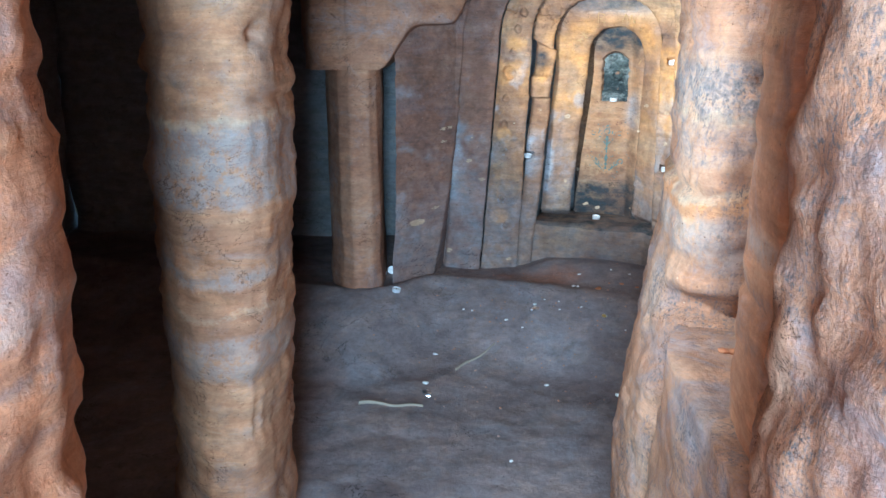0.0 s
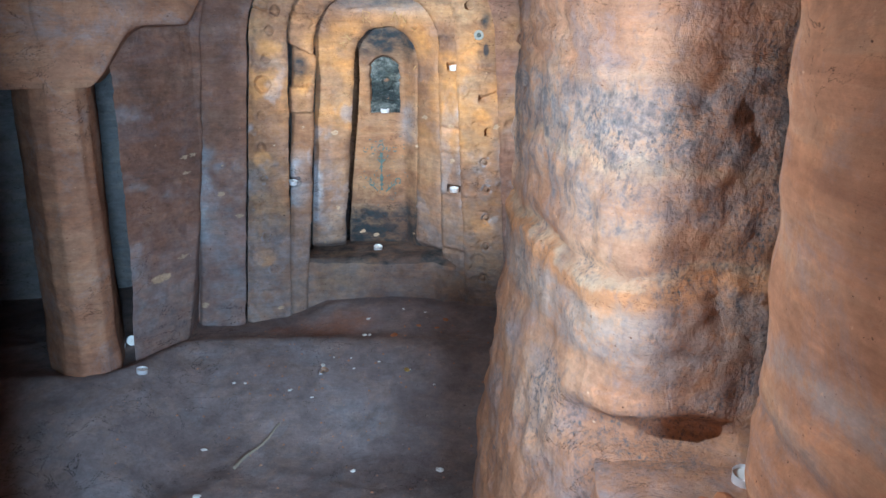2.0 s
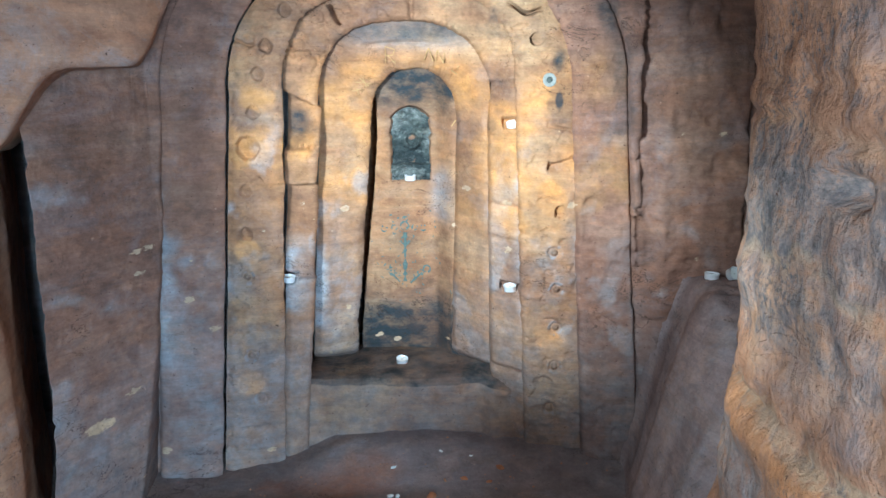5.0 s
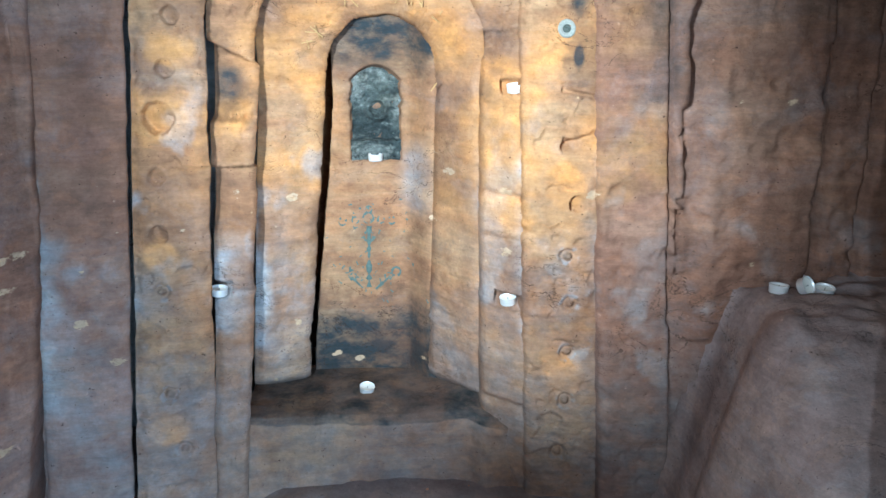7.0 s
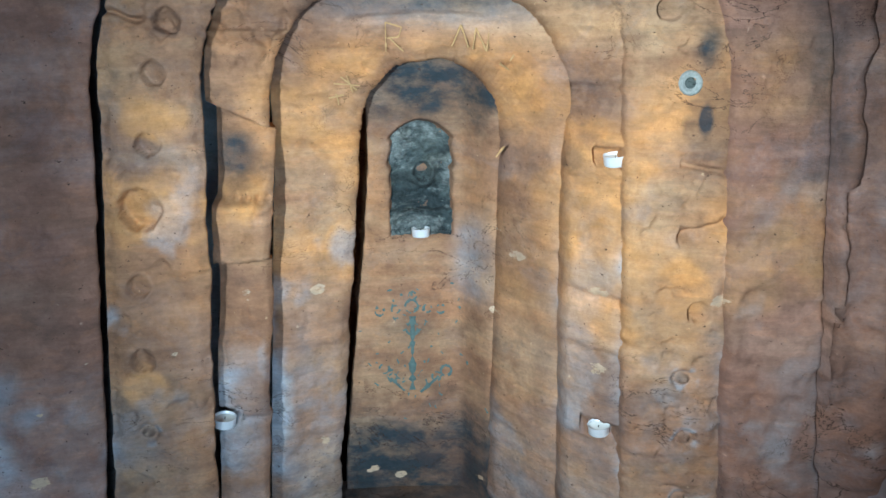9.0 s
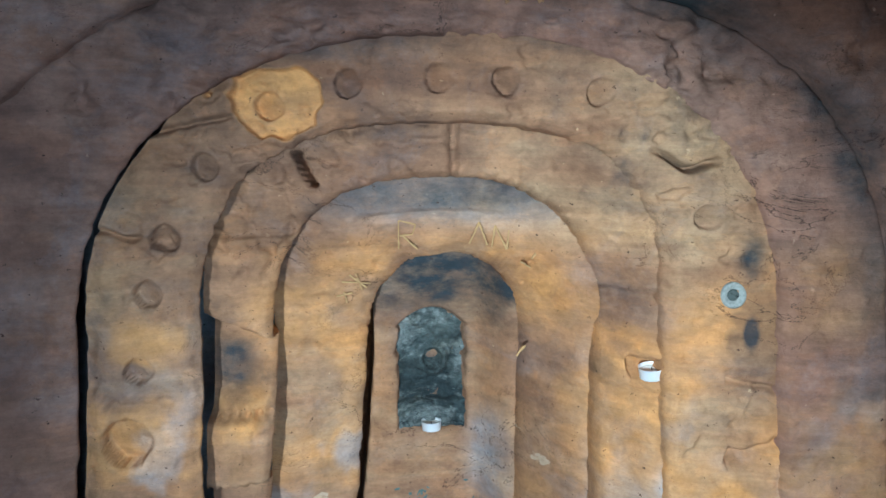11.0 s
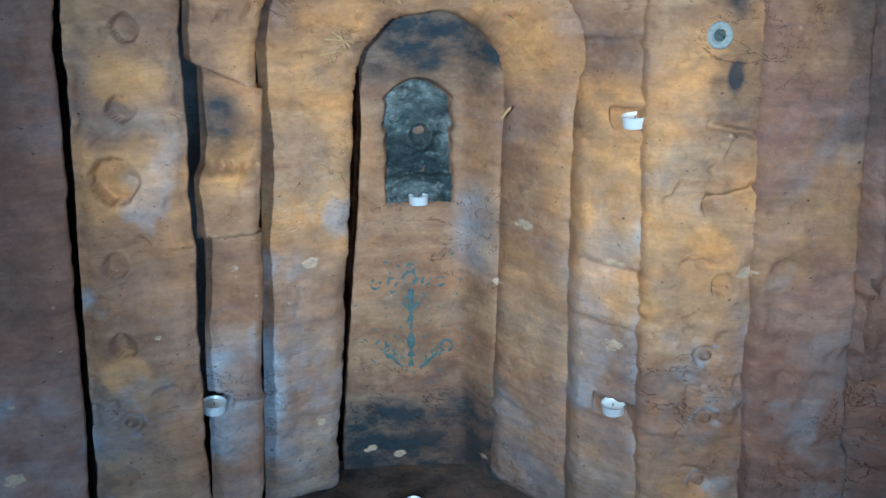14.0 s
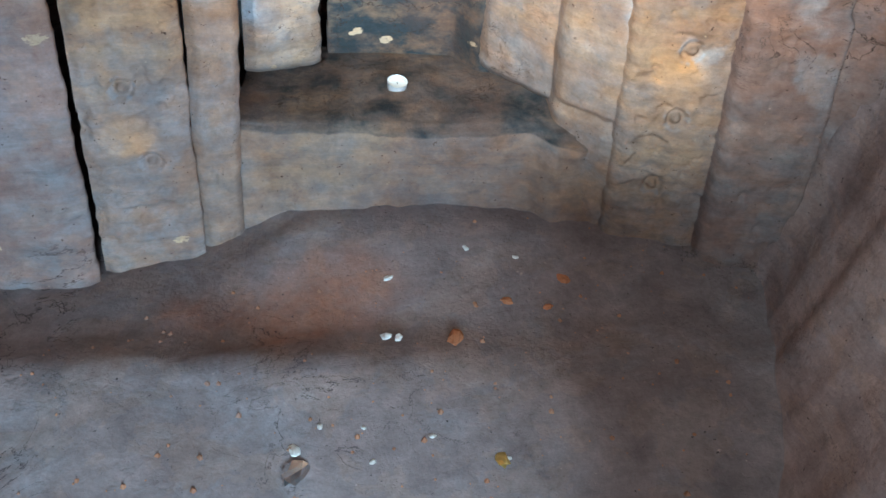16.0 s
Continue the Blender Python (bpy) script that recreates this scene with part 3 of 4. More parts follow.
            flake_and_glow = max(flake_and_glow, (1.5 if fu == -0.214 else 0.8) * sm((1.15 - r) / (0.15 if fu == -0.214 else 0.6)))
    # warm torchlight painted in at mid height, stronger on the right
    torch_gold = sm((z - 0.80) / 0.25) * sm((1.50 - z) / 0.15) * sm(0.5 + 0.9 * n)
    flake_and_glow = max(flake_and_glow, torch_gold * {0: 0.2, 1: 0.75, 2: 0.8 if u > 0 else 0.4, 3: 0.7 if u > 0 else 0.25, 4: 0.5 if u > 0 else 0.08, 5: 0.06}[band])
    if band == 1:
        bloom_light = max(bloom_light, 0.42 * sm((z - 1.40) / 0.06) * sm(0.6 + n), 0.3 * sm((u + 0.02) / 0.2) * sm((0.9 - z) / 0.2) * sm(0.5 + n))
    if band == 5:
        soot_shade = max(soot_shade, 0.22 * sm(0.4 + 1.4 * n))
    if band == 4:
        soot_shade = max(soot_shade, 0.2 * sm(0.3 + 1.6 * n))
    if band == 3 and u < 0:
        soot_shade = max(soot_shade, 0.28 * sm(0.1 + 2.2 * fbm((u * 12, z * 9, 4.4), 3)))
    soot_shade = max(soot_shade, 0.22 * sm(0.0 + 1.9 * fbm((u * 9, z * 13, band * 1.7 + 2.0), 5)))
    if band in (2, 3) and z > 1.2:
        soot_shade = max(soot_shade, 0.5 * sm(3.0 * fbm((u * 10, z * 8, 11.0), 5) - 0.4))
    # darker towards the foot
    if z < 0.6:
        soot_shade = max(soot_shade, 0.35 * sm((0.62 - z) / 0.3))
    return (min(1, soot_shade * (0.8 + 0.5 * n) if soot_shade else 0), min(1, bloom_light), min(1, flake_and_glow), scar)


def band_depth(band, u, z, v):
    n = 0.007 * fbm((u * 6, z * 5, band * 2.0)) + 0.004 * fbm((u * 16, z * 14, band + 5.0), 3) + 0.0024 * fbm((u * 40, z * 40, band), 3) + 0.0022 * fbm((u * 2, 0.3, z * 34 + u * 4), 3) + 0.006 * sm(3.5 * fbm((u * 11, z * 15, band * 4.1 + 1), 4) - 1.1) + 0.005 * sm(4 * fbm((u * 26, z * 34, band * 2.7), 3) - 1.6)
    if band == 1:
        side = sm((u - 0.03) / 0.10)
        d = 0.33 - (0.05 + 0.10 * side * sm((1.5 - z) / 0.2)) * v - 0.10 * sm((z - 1.15) / 0.35)
        d += 0.06 * (1 - sm((z - 0.425) / 0.06)) ** 2
        d += 0.010 * math.exp(-((z - 1.452 + 0.6 * (u - 0.01) ** 2) / 0.004) ** 2) * sm((0.13 - abs(u)) / 0.04)
    elif band == 2:
        d = 0.142 - (0.02 + 0.075 * sm((u - 0.1) / 0.12)) * v - 0.02 * sm((z - 1.3) / 0.25) - (0.075 * sm((0.72 - z) / 0.45) if u < 0 else 0)
        for pu, pz, pd, ph in POCKETS:
            d += 0.042 * sm((0.031 - abs(u - pu)) / 0.005) * sm((z - pz) / 0.003) * sm((pz + ph - z) / 0.006)
        if u < 0:
            low_edge = 1.311 - 0.5 * (u + 0.325)
            wedge = sm((z - 1.155) / 0.004) * sm((1.185 + 0.7 * (u + 0.352) - z) / 0.09)
            d += 0.062 * sm((low_edge - z) / 0.004) * sm((z - 1.152) / 0.006) * (1 - 0.75 * wedge)
            d += 0.012 * math.exp(-((z - 1.152) / 0.004) ** 2)
            d += 0.042 * sm((1.049 - z) / 0.004) * sm((z - 0.88) / 0.1) - 0.014 * sm((1.43 - z) / 0.004) * sm((z - low_edge) / 0.004)
            d += 0.012 * math.exp(-((z - 0.915) / 0.004) ** 2)
            d += 0.010 * sm(2.5 * fbm((u * 30, z * 30, 4.0), 3) - 0.2) * sm((z - 1.34) / 0.05)
            d += 0.09 * sm((0.008 - abs((z - 1.527) + 2.1 * (u + 0.188)) / 2.33) / 0.003) * sm((z - 1.497) / 0.006) * sm((1.553 - z) / 0.006)
        if z > 1.45:
            d += 0.02 * math.exp(-((u - 0.027) / 0.006) ** 2) + 0.008 * sm((u - 0.12) / 0.01)
        if u > 0 and z < 1.45:
            for zz, a in ((1.335, 0.03), (1.270, 0.02), (1.185, 0.026), (0.985, 0.03), (0.885, 0.028), (0.715, 0.02), (0.482, 0.03)):
                d += 0.6 * a * math.exp(-((z - zz - 0.006 * fbm((u * 40, zz, 1), 2)) / 0.007) ** 2)
        if u < 0:
            d += 0.02 * math.exp(-((z - 0.755) / 0.012) ** 2)
    elif band == 3:
        d = 0.03 - 0.03 * v
        for su, sz, sr, sd in SOCKETS:
            r = math.hypot(u - su, z - sz)
            if r < 2 * sr:
                r *= 1 + 0.16 * fbm((u * 45 + su * 30, z * 45, 3), 3)
                side = (0.85 * (u - su) + 0.5 * (z - sz)) / (1.1 * sr)
                if sz > 0.9:
                    d += 2.5 * sd * sm((1.15 * sr - r) / (0.16 * sr)) * max(0.0, 0.55 - 0.55 * side)
                else:
                    d += 0.9 * sd * math.exp(-((r - 0.75 * sr) / (0.3 * sr)) ** 2) - 0.4 * sd * sm((0.5 * sr - r) / (0.3 * sr))
        for fu, fz, fr in FLAKES[:1]:
            r = math.hypot((u - fu) * 0.85, z - fz) / fr * (1 + 0.45 * fbm((u * 16, z * 16, 9.3), 3))
            d += (0.018 - 0.12 * (u - fu)) * sm((1.12 - r) / 0.10)
        d += 0.012 * math.exp(-((z - 1.12 - 0.4 * (u - 0.44)) / 0.006) ** 2) * (1 if u > 0.40 else 0)
        d += 0.012 * math.exp(-((z - 1.215 + 0.2 * (u - 0.44)) / 0.005) ** 2) * (1 if u > 0.40 else 0)
        d += 0.040 * math.exp(-((z - 1.538 + 0.17 * (u - 0.28) - 0.008 * math.sin(70 * u)) / 0.0045) ** 2) * sm((u - 0.275) / 0.05) * sm((0.385 - u) / 0.012)
        d += 0.020 * sm((u - 0.403) / 0.004) * sm((0.455 - u) / 0.03) * sm((z - 1.085) / 0.02) * sm((1.127 - 0.15 * (u - 0.4) - z) / 0.006)
        d += 0.016 * math.exp(-((z - 1.447 + 0.006 * math.sin(90 * u)) / 0.004) ** 2) * sm((-0.385 - u) / 0.015)
        d += 0.012 * math.exp(-((z - 1.579 - 0.2 * (u + 0.355)) / 0.004) ** 2) * sm((-0.26 - u) / 0.02)
        d += 0.008 * sm(3 * fbm((u * 7, z * 11, 2.2), 4) - 0.9) * sm((z - 1.3) / 0.1)
    elif band == 4:
        d = (-0.035 if u < 0 else -0.014) - 0.02 * v + 0.01 * sm((z - 1.3) / 0.3)
        d -= 0.02 * sm((0.72 - z) / 0.01) * (1 if u > 0 else 0)
        n *= 1 + 2.0 * sm((z - 1.55) / 0.1)
        d += 0.010 * sm(4 * fbm((u * 5, z * 9, 6), 3) - 1.2) * sm((z - 1.5) / 0.1)
        d += (0.030 if u < 0 else 0.045) * sm((v - 0.93) / 0.05)
    else:
        d = -0.065
        if u < -0.66:
            d -= 1.75 * (-u - 0.66) * (1 if z < 1.9 else 1)
            d -= 0.06 * sm((0.7 - z) / 0.5)
        if u > 0.64:
            d += 0.03 * sm((0.72 - u) / 0.05)
        for gu in (0.945, 1.045):
            d += 0.05 * math.exp(-((u - gu - 0.01 * fbm((z * 3, 0, gu))) / 0.008) ** 2)
        if u > 1.07:
            d -= 0.5 * (u - 1.07)
        d -= 0.05 * sm((z - 1.8) / 0.3)
        n *= 1.6
    if 1 <= band <= 4:
        # worn round along both edges
        d += 0.012 * (1 - sm(v / 0.2)) ** 2 + (0.010 if u < 0 else 0.004) * (1 - sm((1 - v) / 0.22)) ** 2
        d -= 0.006 * math.exp(-((v - 0.07) / 0.05) ** 2) * sm((u - 0.08) / 0.06) * (0.5 + 0.9 * fbm((z * 9, band, u * 3), 3))
    return d + n


# how far each order runs in under the next, beside the open joint
OVERLAP = {1: 0.018, 2: 0.017, 3: 0.003, 4: 0.030}


def order(name, band, inner, outer, across, along, back, label, z_low=None, stone=CARVED):
    verts, marks_at = [], []
    taus = [-1 + 2 * i / along for i in range(along + 1)]
    edge_rag = lambda t, k: (0.006 if t < 0 else 0.0035) * fbm((t * 13 + k * 7.7, k, 0), 4) + 0.0028 * fbm((t * 75, k * 3.0, 1), 3)
    profile = [(0.0, back), (0.0, back * 0.5), (0.0, 0.012), (0.012, 0.003)]
    vs = [0.03 + 0.97 * i / across for i in range(across + 1)]
    for t in taus:
        a, b = edge_point(inner, t, z_low), edge_point(outer, t, z_low)
        ra = edge_rag(t, inner)
        wid = max(0.02, math.hypot(b[0] - a[0], b[1] - a[1]))
        for v, extra in [(p[0], p[1]) for p in profile] + [(v, 0.0) for v in vs]:
            w = v + (ra / wid) * (1 - v) + (0.55 if outer < 5 else 0.15) * extra / wid * sm((-0.05 - t) / 0.3)
            if outer < 5 and v > 0.8:
                lf = sm((-0.05 - t) / 0.25)
                w += ((1 - lf) * 0.06 + lf * OVERLAP[band] / wid) * (v - 0.8) / 0.2
            u, z = a[0] + (b[0] - a[0]) * w, a[1] + (b[1] - a[1]) * w
            verts.append((u, band_depth(band, u, z, v) + extra, z))
            marks_at.append(marks(u, z, band))
    if outer == 5:
        vs.append(1.0)
        full = len(profile) + len(vs) - 1
        out, ms = [], []
        for i in range(along + 1):
            row, mr = verts[i * full:(i + 1) * full], marks_at[i * full:(i + 1) * full]
            u, d, z = row[-1]
            out += row + [(u + 0.02, d + 0.6, z)]
            ms += mr + [mr[-1]]
        verts, marks_at = out, ms
    cols = len(profile) + len(vs)
    ob = mesh_from(name, verts, [f[::-1] for f in grid_faces(along + 1, cols)], stone, shrine, label=label)
    stain_light(ob, marks_at)
    return ob


def panel_depth(u, z):
    lean = 0.085 * sm((u - 0.085) / 0.07)
    return 0.435 - 0.12 * sm((z - 1.15) / 0.35) - lean + 0.004 * fbm((u * 6, z * 5, 8)) + 0.002 * fbm((u * 30, z * 30, 4), 3)


def panel():
    verts, ms = [], []
    nu, nz = 120, 330
    for j in range(nz + 1):
        for i in range(nu + 1):
            u, z = -0.21 + 0.43 * i / nu, 0.40 + 1.02 * j / nz
            d = panel_depth(u, z)
            top = 1.262 - 9.0 * (u - 0.012) ** 2
            inside = min(sm((0.066 - abs(u - 0.012) + 0.006 * fbm((z * 32, 0, 1), 3)) / 0.004), sm((z - 1.012) / 0.004), sm((top - z) / 0.012))
            d += 0.055 * inside
            left = EDGES[0][0] + (EDGES[0][1] - EDGES[0][0]) * sm((z - 0.42) / 0.78) - (EDGES[0][2] + (EDGES[0][3] - EDGES[0][2]) * min(1, (z - 0.42) / 0.78))
            d += 0.25 * sm((left + 0.008 + 0.003 * fbm((z * 20, 0, 2), 3) - u) / 0.004) * sm((1.30 - z) / 0.02)
            verts.append((u, d, z))
            ms.append(marks(u, z, 0))
    ob = mesh_from("back_panel", verts, grid_faces(nz + 1, nu + 1), CARVED, shrine, label="flat back panel, sooty at head and foot")
    stain_light(ob, ms)
    verts = []
    nu, nz = 70, 130
    for j in range(nz + 1):
        for i in range(nu + 1):
            u, z = -0.056 + 0.136 * i / nu, 1.010 + 0.265 * j / nz
            d = 0.480 - 0.12 * sm((z - 1.15) / 0.35) + 0.010 * fbm((u * 22, z * 22, 3)) + 0.006 * fbm((u * 70, z * 70, 3), 3)
            r = math.hypot(u - 0.016, (z - 1.145))
            d -= 0.014 * math.exp(-((r - 0.024) / 0.008) ** 2) - 0.006 * sm((0.02 - r) / 0.01)
            d -= 0.022 * sm((1.068 + 0.004 * fbm((u * 60, 1, 1), 2) - z) / 0.006)
            verts.append((u, d, z))
    mesh_from("niche_back", verts, grid_faces(nz + 1, nu + 1), MOSSY, shrine, label="blackened mossy relief inside the niche")


panel()
order("arch_order", 1, 0, 1, 34, 520, 0.16, "plain inner arch order, more orange at mid height", z_low=0.428)
order("arch_order", 2, 1, 2, 30, 640, 0.20, "arch order of worn stepped blocks")
order("arch_order", 3, 2, 3, 64, 1250, 0.14, "arch order with a row of round sockets")
order("arch_order", 4, 3, 4, 36, 640, 0.09, "broad outer arch order with pale salts and painted haze", stone=CARVED_RED)
surround = order("shrine_wall", 5, 4, 5, 110, 520, 0.30, "", stone=CARVED_RED)
surround.parent = None
surround.matrix_world = shrine.matrix_world
tagged(surround, "red sandstone wall round the carved shrine", "wall", kind="structure")


def sill():
    verts, ms = [], []
    prof = [(0.47, 0.432), (0.40, 0.434), (0.32, 0.437), (0.24, 0.440), (0.17, 0.440), (0.145, 0.436), (0.130, 0.425), (0.124, 0.405), (0.122, 0.37), (0.120, 0.33), (0.115, 0.29), (0.10, 0.25), (0.07, 0.21), (0.03, 0.17)]
    prof = [(a[0] + (b[0] - a[0]) * k / 5, a[1] + (b[1] - a[1]) * k / 5) for a, b in zip(prof, prof[1:]) for k in range(5)]
    n = 140
    for i in range(n + 1):
        u = -0.315 + 0.70 * i / n
        for d, z in prof:
            q = 0.010 * fbm((u * 7, z * 9, d * 5)) + 0.004 * fbm((u * 30, z * 30, d * 20), 3)
            shift = 0.04 * sm((u - 0.22) / 0.05)
            verts.append((u, d + (q if z < 0.43 else 0) - (shift if d < 0.2 else 0), z + (0.6 * q if d > 0.12 else 0)))
            ms.append((0.75 + 0.4 * fbm((u * 8, d * 8, 1)) if z > 0.42 else 0.30, 0.55 * (0.6 + 0.5 * fbm((u * 14, z * 14, 3))), 0))
    ob = mesh_from("sill", verts, grid_faces(n + 1, len(prof)), CARVED, shrine, label="dirty stone sill below the arches")
    stain_light(ob, ms)


sill()


# painted cross with small rings, low on the panel
def stroke(verts, faces, a, b, width, depth):
    a, b = Vector(a), Vector(b)
    t = (b - a).normalized()
    nrm = Vector((-t.y, t.x)) * width / 2
    n = max(2, round((b - a).length / 0.006))
    k0 = len(verts)
    for i in range(n + 1):
        p = a.lerp(b, i / n)
        j = 0.6 + 0.75 * noise.noise(Vector((p.x * 130, p.y * 130, 1.0)))
        for sgn, off in ((1, 0.004), (1, 0), (-1, 0), (-1, 0.004)):
            q = p + nrm * sgn * j
            verts.append((q.x, depth(q.x, q.y) + off - 0.0012, q.y))
    for i in range(n):
        for m in range(3):
            k = k0 + i * 4 + m
            faces.append((k, k + 1, k + 5, k + 4))


def ring_strokes(verts, faces, c, r, width, depth, full=2 * math.pi, start=0.0):
    n = 10
    pts = [(c[0] + r * math.cos(start + full * i / n), c[1] + r * math.sin(start + full * i / n)) for i in range(n + 1)]
    for k, (a, b) in enumerate(zip(pts, pts[1:])):
        if noise.noise(Vector((c[0] * 70 + k * 0.9, c[1] * 70, 2.2))) > -0.12:
            stroke(verts, faces, a, b, width * (0.7 + 0.6 * abs(noise.noise(Vector((k * 1.3, c[0] * 50, c[1] * 50))))), depth)


cv, cf = [], []
stroke(cv, cf, (-0.010, 0.84), (-0.013, 0.67), 0.017, panel_depth)
stroke(cv, cf, (-0.06, 0.70), (-0.03, 0.668), 0.008, panel_depth)
stroke(cv, cf, (0.045, 0.70), (0.005, 0.664), 0.010, panel_depth)
for c, r in (((-0.080, 0.853), 0.010), ((-0.046, 0.856), 0.009), ((-0.012, 0.862), 0.014), ((0.022, 0.857), 0.009), ((0.050, 0.855), 0.010), ((-0.011, 0.812), 0.014),
             ((-0.073, 0.722), 0.011), ((0.061, 0.712), 0.012), ((-0.055, 0.700), 0.010), ((0.040, 0.70), 0.010), ((-0.010, 0.885), 0.009)):
    ring_strokes(cv, cf, c, r, 0.0085, panel_depth)
rnd = random.Random(21)
for _ in range(70):
    x, y = rnd.gauss(-0.01, 0.045), rnd.choice((rnd.gauss(0.86, 0.025), rnd.gauss(0.70, 0.03), rnd.uniform(0.60, 0.86)))
    q, ln = rnd.uniform(0, 3.1), rnd.uniform(0.004, 0.012)
    stroke(cv, cf, (x, y), (x + ln * math.cos(q), y + ln * math.sin(q)), rnd.uniform(0.003, 0.006), panel_depth)
mesh_from("painted_cross", cv, cf, VERDIGRIS, shrine, label="dull blue-green painted cross with small rings")["kind"] = "stuff"


def arch_depth(u, z):
    v = 0.5
    return band_depth(1, u, z, v)


sv, sf = [], []
rnd = random.Random(5)
for a, b in (((-0.052, 1.392), (-0.052, 1.440)), ((-0.052, 1.440), (-0.025, 1.432)), ((-0.025, 1.432), (-0.030, 1.416)), ((-0.030, 1.416), (-0.050, 1.414)), ((-0.045, 1.414), (-0.022, 1.392)),
             ((0.060, 1.400), (0.075, 1.435)), ((0.075, 1.435), (0.088, 1.398)), ((0.095, 1.395), (0.100, 1.430)), ((0.100, 1.430), (0.118, 1.392)), ((0.118, 1.392), (0.122, 1.425)),
             ((-0.145, 1.338), (-0.098, 1.334)), ((-0.122, 1.352), (-0.112, 1.322)), ((-0.132, 1.350), (-0.105, 1.326)), ((-0.155, 1.312), (-0.128, 1.318)), ((-0.142, 1.320), (-0.138, 1.300)), ((0.158, 1.375), (0.170, 1.395)), ((0.140, 1.372), (0.158, 1.360)), ((0.142, 1.205), (0.156, 1.225))):
    sv, sf = [], []
    stroke(sv, sf, a, b, 0.0045, arch_depth)
    mesh_from("scratch", sv, sf, CHALK, shrine)

def outer_depth(u, z):
    return band_depth(4, u, z, 0.8)


for a, b in (((-0.05, 1.735), (-0.048, 1.768)), ((-0.03, 1.735), (-0.028, 1.768)), ((-0.05, 1.752), (-0.028, 1.752)), ((0.0, 1.735), (0.002, 1.765)), ((0.06, 1.735), (0.072, 1.765)), ((0.072, 1.765), (0.085, 1.733)), ((0.105, 1.735), (0.11, 1.762)), ((0.11, 1.762), (0.128, 1.735)), ((0.128, 1.735), (0.131, 1.760))):
    sv, sf = [], []
    stroke(sv, sf, a, b, 0.0075, outer_depth)
    mesh_from("scratch", sv, sf, SCRAPED, shrine)

# ---- candles ----
def lathe(profile, n=28):
    bm = bmesh.new()
    rings = []
    for r, z in profile:
        rings.append([bm.verts.new((r * math.cos(2 * math.pi * i / n), r * math.sin(2 * math.pi * i / n), z)) for i in range(n)] if r > 1e-5 else [bm.verts.new((0, 0, z))])
    for a, b in zip(rings, rings[1:]):
        for i in range(n):
            k = (i + 1) % n
            if len(a) == 1:
                bm.faces.new((a[0], b[k], b[i]))
            elif len(b) == 1:
                bm.faces.new((a[i], a[k], b[0]))
            else:
                bm.faces.new((a[i], a[k], b[k], b[i]))
    return bm


def tealight():
    base = new("tealight")
    part("cup", lathe([(0, 0), (0.0175, 0), (0.0182, 0.001), (0.0192, 0.0160), (0.0198, 0.0168), (0.0196, 0.0172), (0.0188, 0.0166), (0.0178, 0.0028), (0, 0.0025)]), ALUMINIUM, base, "thin aluminium cup")
    part("wax", lathe([(0, 0.0026), (0.0177, 0.0029), (0.0185, 0.0120), (0.0165, 0.0112), (0.004, 0.0106), (0, 0.0106)]), WAX, base, "white wax")
    part("wick", lathe([(0, 0.0100), (0.0007, 0.0102), (0.0006, 0.0158), (0, 0.0160)], 8), WICK, base, "burnt wick")
    return tagged(base, "burnt-out white tealight candle in aluminium cup", "candle", "tealights left at the shrine")


first_light = tealight()


def in_shrine(u, d, z, rx=0, ry=0, rz=0):
    return shrine.matrix_world @ pose(u, d, z, rx, ry, rz)


first_light.matrix_world = in_shrine(0.010, 0.440, 1.0145)


def face_at(u, z):
    """how deep the carved face lies at a place on the shrine"""
    best = 0.4
    for ob in shrine.children:
        if ob.type == "MESH" and len(ob.data.polygons) > 2000:
            if ob.name not in FACES:
                FACES[ob.name] = BVHTree.FromPolygons([v.co for v in ob.data.vertices], [p.vertices[:] for p in ob.data.polygons])
            hit = FACES[ob.name].ray_cast(Vector((u, -0.6, z)), Vector((0, 1, 0)))
            if hit[0]:
                best = min(best, hit[0].y)
    return best


FACES = {}
for m in (in_shrine(0.311, face_at(0.311, 1.207) + 0.010, 1.2155, 6, -6), in_shrine(-0.349, 0.118, 0.7595, 4, 5), in_shrine(0.311, face_at(0.311, 0.721) + 0.010, 0.7315, 6, -4), in_shrine(-0.022, 0.269, 0.4395, 12, 5)):
    copy_thing(first_light, m)


def on(ob, x, y, lift=0.0):
    """the height of ob's top under (x, y)"""
    if ob.name not in TREES:
        TREES[ob.name] = BVHTree.FromPolygons([ob.matrix_world @ v.co for v in ob.data.vertices], [p.vertices[:] for p in ob.data.polygons])
    hit = TREES[ob.name].ray_cast(Vector((x, y, 1.0 if ob is not ledge_block else 0.95)), Vector((0, 0, -1)))
    return (hit[0].z if hit[0] else 0.0) + lift


TREES = {}
for x, y, rx, ry, lift in ((1.583, 3.385, 8, 0, 0.0), (1.428, 3.298, 0, 5, 0.0), (1.482, 3.290, 62, 0, 0.010), (1.525, 3.272, 8, -6, 0.0)):
    copy_thing(first_light, pose(x, y, on(bench, x, y, lift - 0.0005), rx, ry, 12))
for x, y, rx in ((0.720, 1.500, 8), (0.768, 1.515, 0)):
    copy_thing(first_light, pose(x, y, on(ledge_block, x, y, -0.0005), rx, 0, 0))
for x, y, rx, ry, lift in ((-0.253, 3.755, 78, 0, 0.015), (-0.203, 3.449, 5, 8, 0), (-0.291, 3.727, 0, 10, 0), (-0.232, 3.690, 0, 85, 0.016)):
    copy_thing(first_light, pose(x, y, on(floor, x, y, lift), rx, ry, 20))


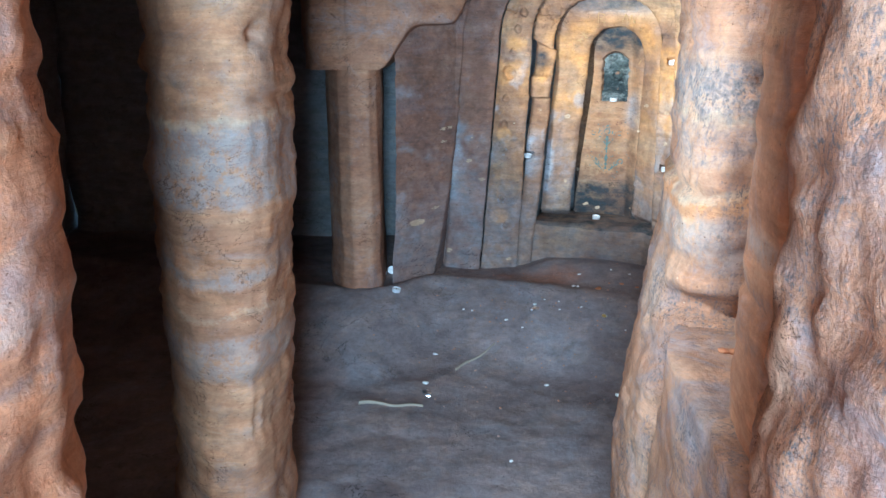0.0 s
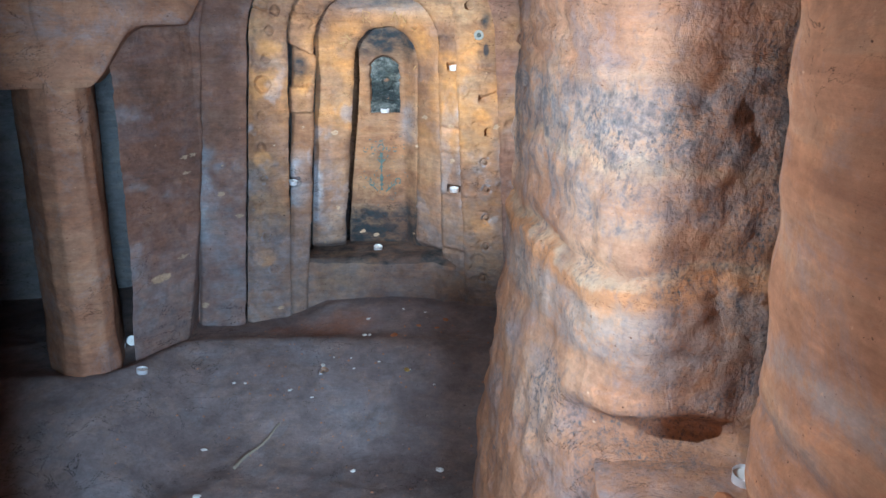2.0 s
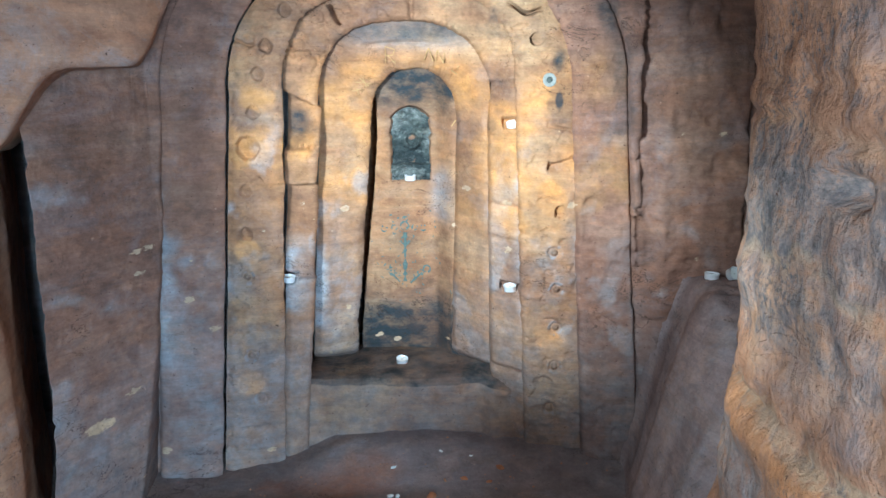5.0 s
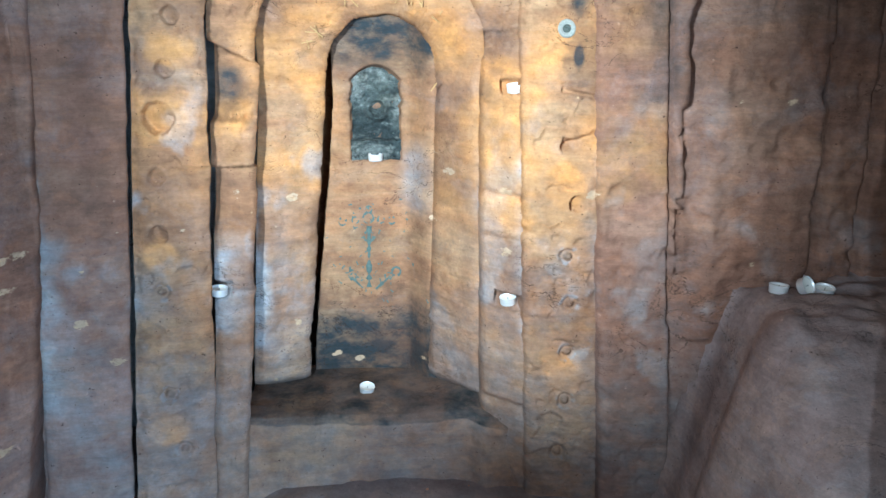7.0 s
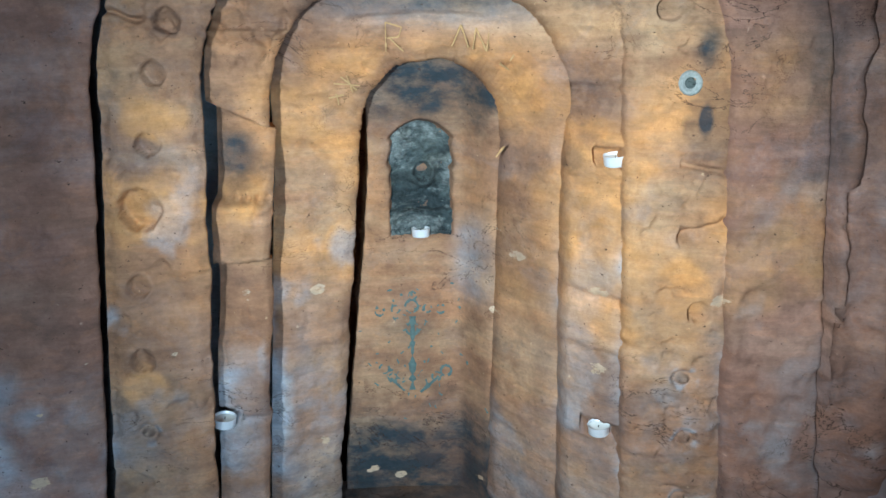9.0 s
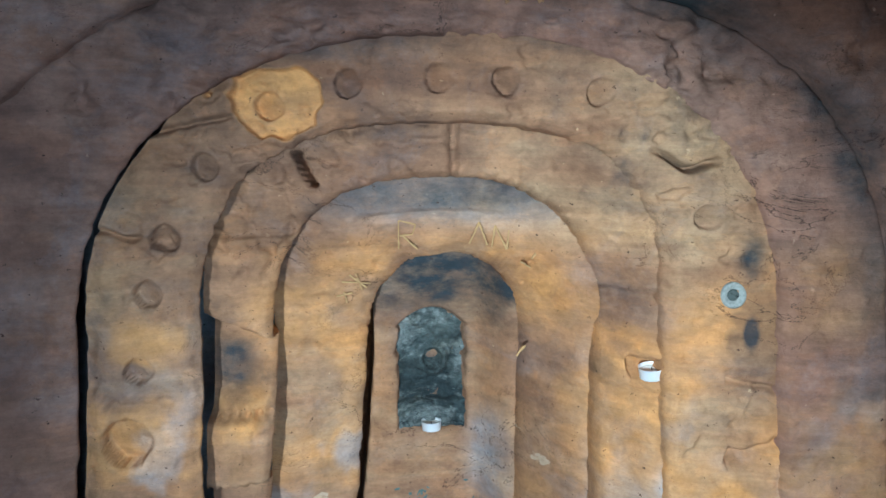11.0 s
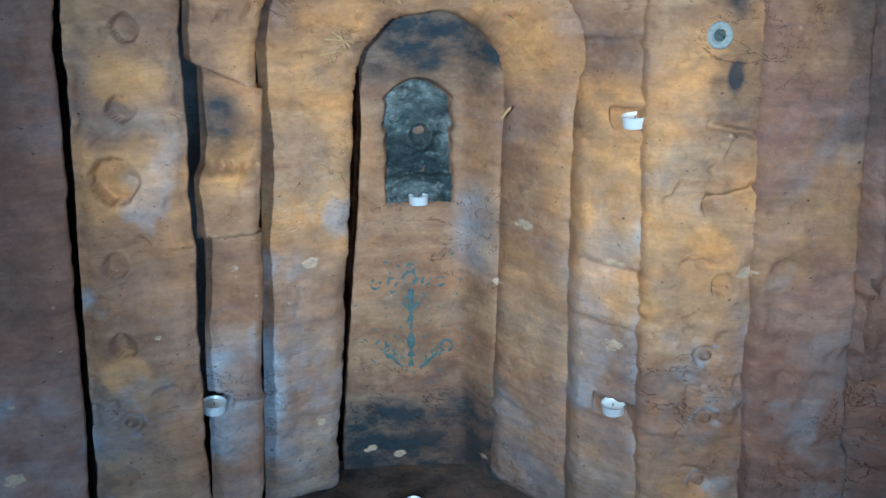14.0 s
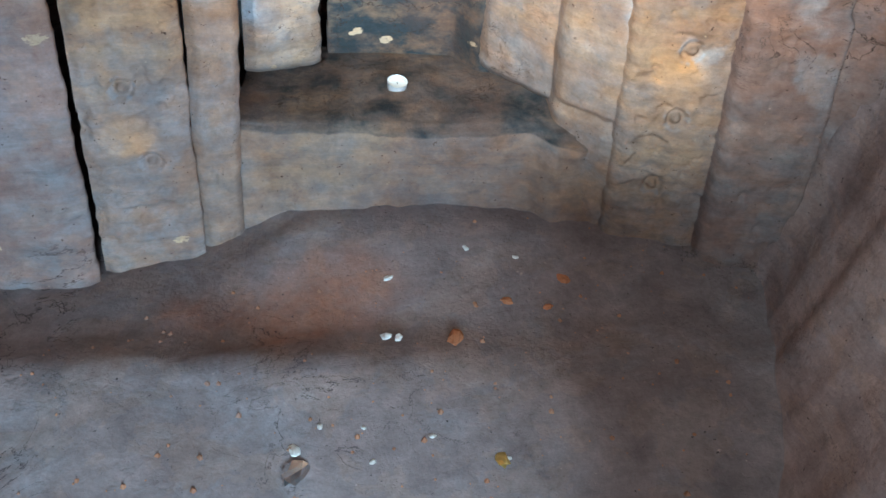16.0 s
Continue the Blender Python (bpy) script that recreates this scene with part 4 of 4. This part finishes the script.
def candle_stub():
    base = new("candle_stub")
    CHALKY = plain("chalky_burnt_wax", (0.27, 0.275, 0.255), 0.9, 0, 0.75, 260)
    part("wax_ring", lathe([(0.009, 0), (0.017, 0.002), (0.019, 0.006), (0.016, 0.009), (0.011, 0.006), (0.008, 0.004), (0, 0.003)]), CHALKY, base, "chalky wax ring")
    part("soot_core", lathe([(0.0085, 0.0045), (0.004, 0.0060), (0, 0.0060)]), MOSSY, base, "black burnt centre")
    return tagged(base, "remains of a candle stuck in a wall socket", "candle")


candle_stub().matrix_world = in_shrine(0.402, face_at(0.402, 1.346) + 0.002, 1.346, 86, 0, 0)

# ---- litter on the floor ----
def scrap(name, size, material, label, category, seed, group=""):
    r = random.Random(seed)
    bm = bmesh.new()
    bmesh.ops.create_icosphere(bm, subdivisions=2, radius=size)
    for v in bm.verts:
        k = 1 + 0.55 * noise.noise(v.co / size * 1.7 + Vector((seed * 3.1, 0, 0)))
        v.co = Vector((v.co.x * k * 1.2, v.co.y * k * 0.8, v.co.z * k * 0.45))
    me = bpy.data.meshes.new(name)
    bm.to_mesh(me)
    bm.free()
    me.materials.append(material)
    return tagged(new(name, me), label, category, group)


def lay(ob, x, y, turn=0):
    ob.matrix_world = pose(x, y, on(floor, x, y, 0.002), 0, 0, turn)


KINDS = {"p": ("paper_scrap", PAPER, "small torn scrap of white paper on earth", "litter"), "c": ("stone_chip", RUST, "orange sandstone chip lying on the floor", "stone"),
         "f": ("foil_ball", FOIL, "crumpled silver foil on the earth floor", "litter"), "g": ("gold_wrapper", GOLD, "crumpled yellow foil wrapper on the floor", "litter")}
for i, (k, x, y, sz) in enumerate((("p", 0.610, 3.554, 9), ("p", 0.628, 3.543, 8), ("c", 0.949, 3.577, 12), ("c", 0.832, 3.560, 9), ("c", 0.896, 3.529, 8), ("c", 0.718, 3.514, 16), ("p", 0.803, 3.682, 6),
                                   ("p", 0.882, 3.640, 5), ("p", 0.652, 3.670, 7), ("p", 0.465, 3.427, 5), ("p", 0.526, 3.404, 4), ("p", 0.621, 3.363, 5), ("p", 0.525, 3.355, 5), ("p", 0.789, 3.217, 5),
                                   ("p", 0.141, 3.425, 6), ("p", 0.720, 3.300, 5), ("f", 0.416, 3.382, 22), ("g", 0.712, 3.302, 13), ("f", -0.041, 2.870, 24), ("p", -0.019, 3.202, 9), ("p", 0.291, 3.351, 8),
                                   ("p", 0.421, 3.409, 10), ("p", 0.706, 2.893, 13), ("p", 0.435, 2.965, 8), ("p", 0.258, 2.360, 6), ("p", 0.102, 3.436, 7), ("p", -0.05, 2.95, 12), ("p", 0.36, 3.30, 6))):
    nm, mt, lb, ct = KINDS[k]
    lay(scrap(nm, sz / 1000, mt, lb, ct, i + 1, "litter on the cave floor"), x, y, i * 47)


def stick(a, b, r, label):
    bm = bmesh.new()
    rings = []
    for i in range(9):
        f = i / 8
        x, y = a[0] + (b[0] - a[0]) * f, a[1] + (b[1] - a[1]) * f
        c = Vector((x, y, on(floor, x, y, r * 0.8))) + Vector((0, 0.006 * math.sin(f * 7), 0.004 * math.sin(f * 9)))
        rr = r * (1 - 0.4 * f)
        d = Vector((b[0] - a[0], b[1] - a[1], 0)).normalized()
        side = Vector((-d.y, d.x, 0))
        rings.append([bm.verts.new(c + side * rr * math.cos(q * math.pi / 3) + Vector((0, 0, rr * math.sin(q * math.pi / 3)))) for q in range(6)])
    for p, q in zip(rings, rings[1:]):
        for i in range(6):
            bm.faces.new((p[i], p[(i + 1) % 6], q[(i + 1) % 6], q[i]))
    bm.faces.new(rings[0])
    bm.faces.new(rings[-1])
    me = bpy.data.meshes.new("stick")
    bm.to_mesh(me)
    bm.free()
    me.materials.append(plain("dry_twig", (0.30, 0.25, 0.19), 0.8))
    return tagged(new("stick", me), label, "stick")


stick((0.07, 3.08), (0.235, 3.235), 0.006, "thin dry pale stick lying on the earth")
stick((-0.29, 2.76), (-0.05, 2.745), 0.008, "dark thin branch half sunk in earth")
for i, (x, y, sz) in enumerate(((0.628, 1.470, 16), (0.66, 1.46, 20), (0.600, 1.475, 11), (0.645, 1.445, 9), (0.70, 1.45, 14))):
    ob = scrap("nook_rubble", sz / 1000, RUST, "broken orange sandstone bit in the nook", "stone", 50 + i, "rubble in the nook")
    ob.matrix_world = pose(x, y, on(ledge_block, x, y, 0.003), 0, 0, 61 * i)


# ---- crumbs of rock on the floor, too many to count ----
rnd = random.Random(11)
gv, gf = [], []
for i in range(900):
    x, y = rnd.uniform(-0.3, 1.25), rnd.uniform(2.4, 3.75)
    if math.hypot(x - 0.6, y - 3.5) > 0.25 + 0.9 * rnd.random():
        continue
    r = 0.0015 + 0.005 * rnd.random() ** 3
    z = on(floor, x, y, r * 0.3)
    k = len(gv)
    spin = rnd.uniform(0, 6.3)
    for a in range(5):
        q = spin + a * 1.257 + rnd.uniform(-0.3, 0.3)
        gv.append((x + r * math.cos(q), y + r * math.sin(q), z - r * 0.4))
    gv.append((x + rnd.uniform(-0.3, 0.3) * r, y, z + r * rnd.uniform(0.5, 0.9)))
    gf += [(k + a, k + (a + 1) % 5, k + 5) for a in range(5)]
tagged(mesh_from("rock_crumbs", gv, gf, STONE, smooth=False), "scattered crumbs of sandstone on the earth floor", "gravel", kind="stuff")
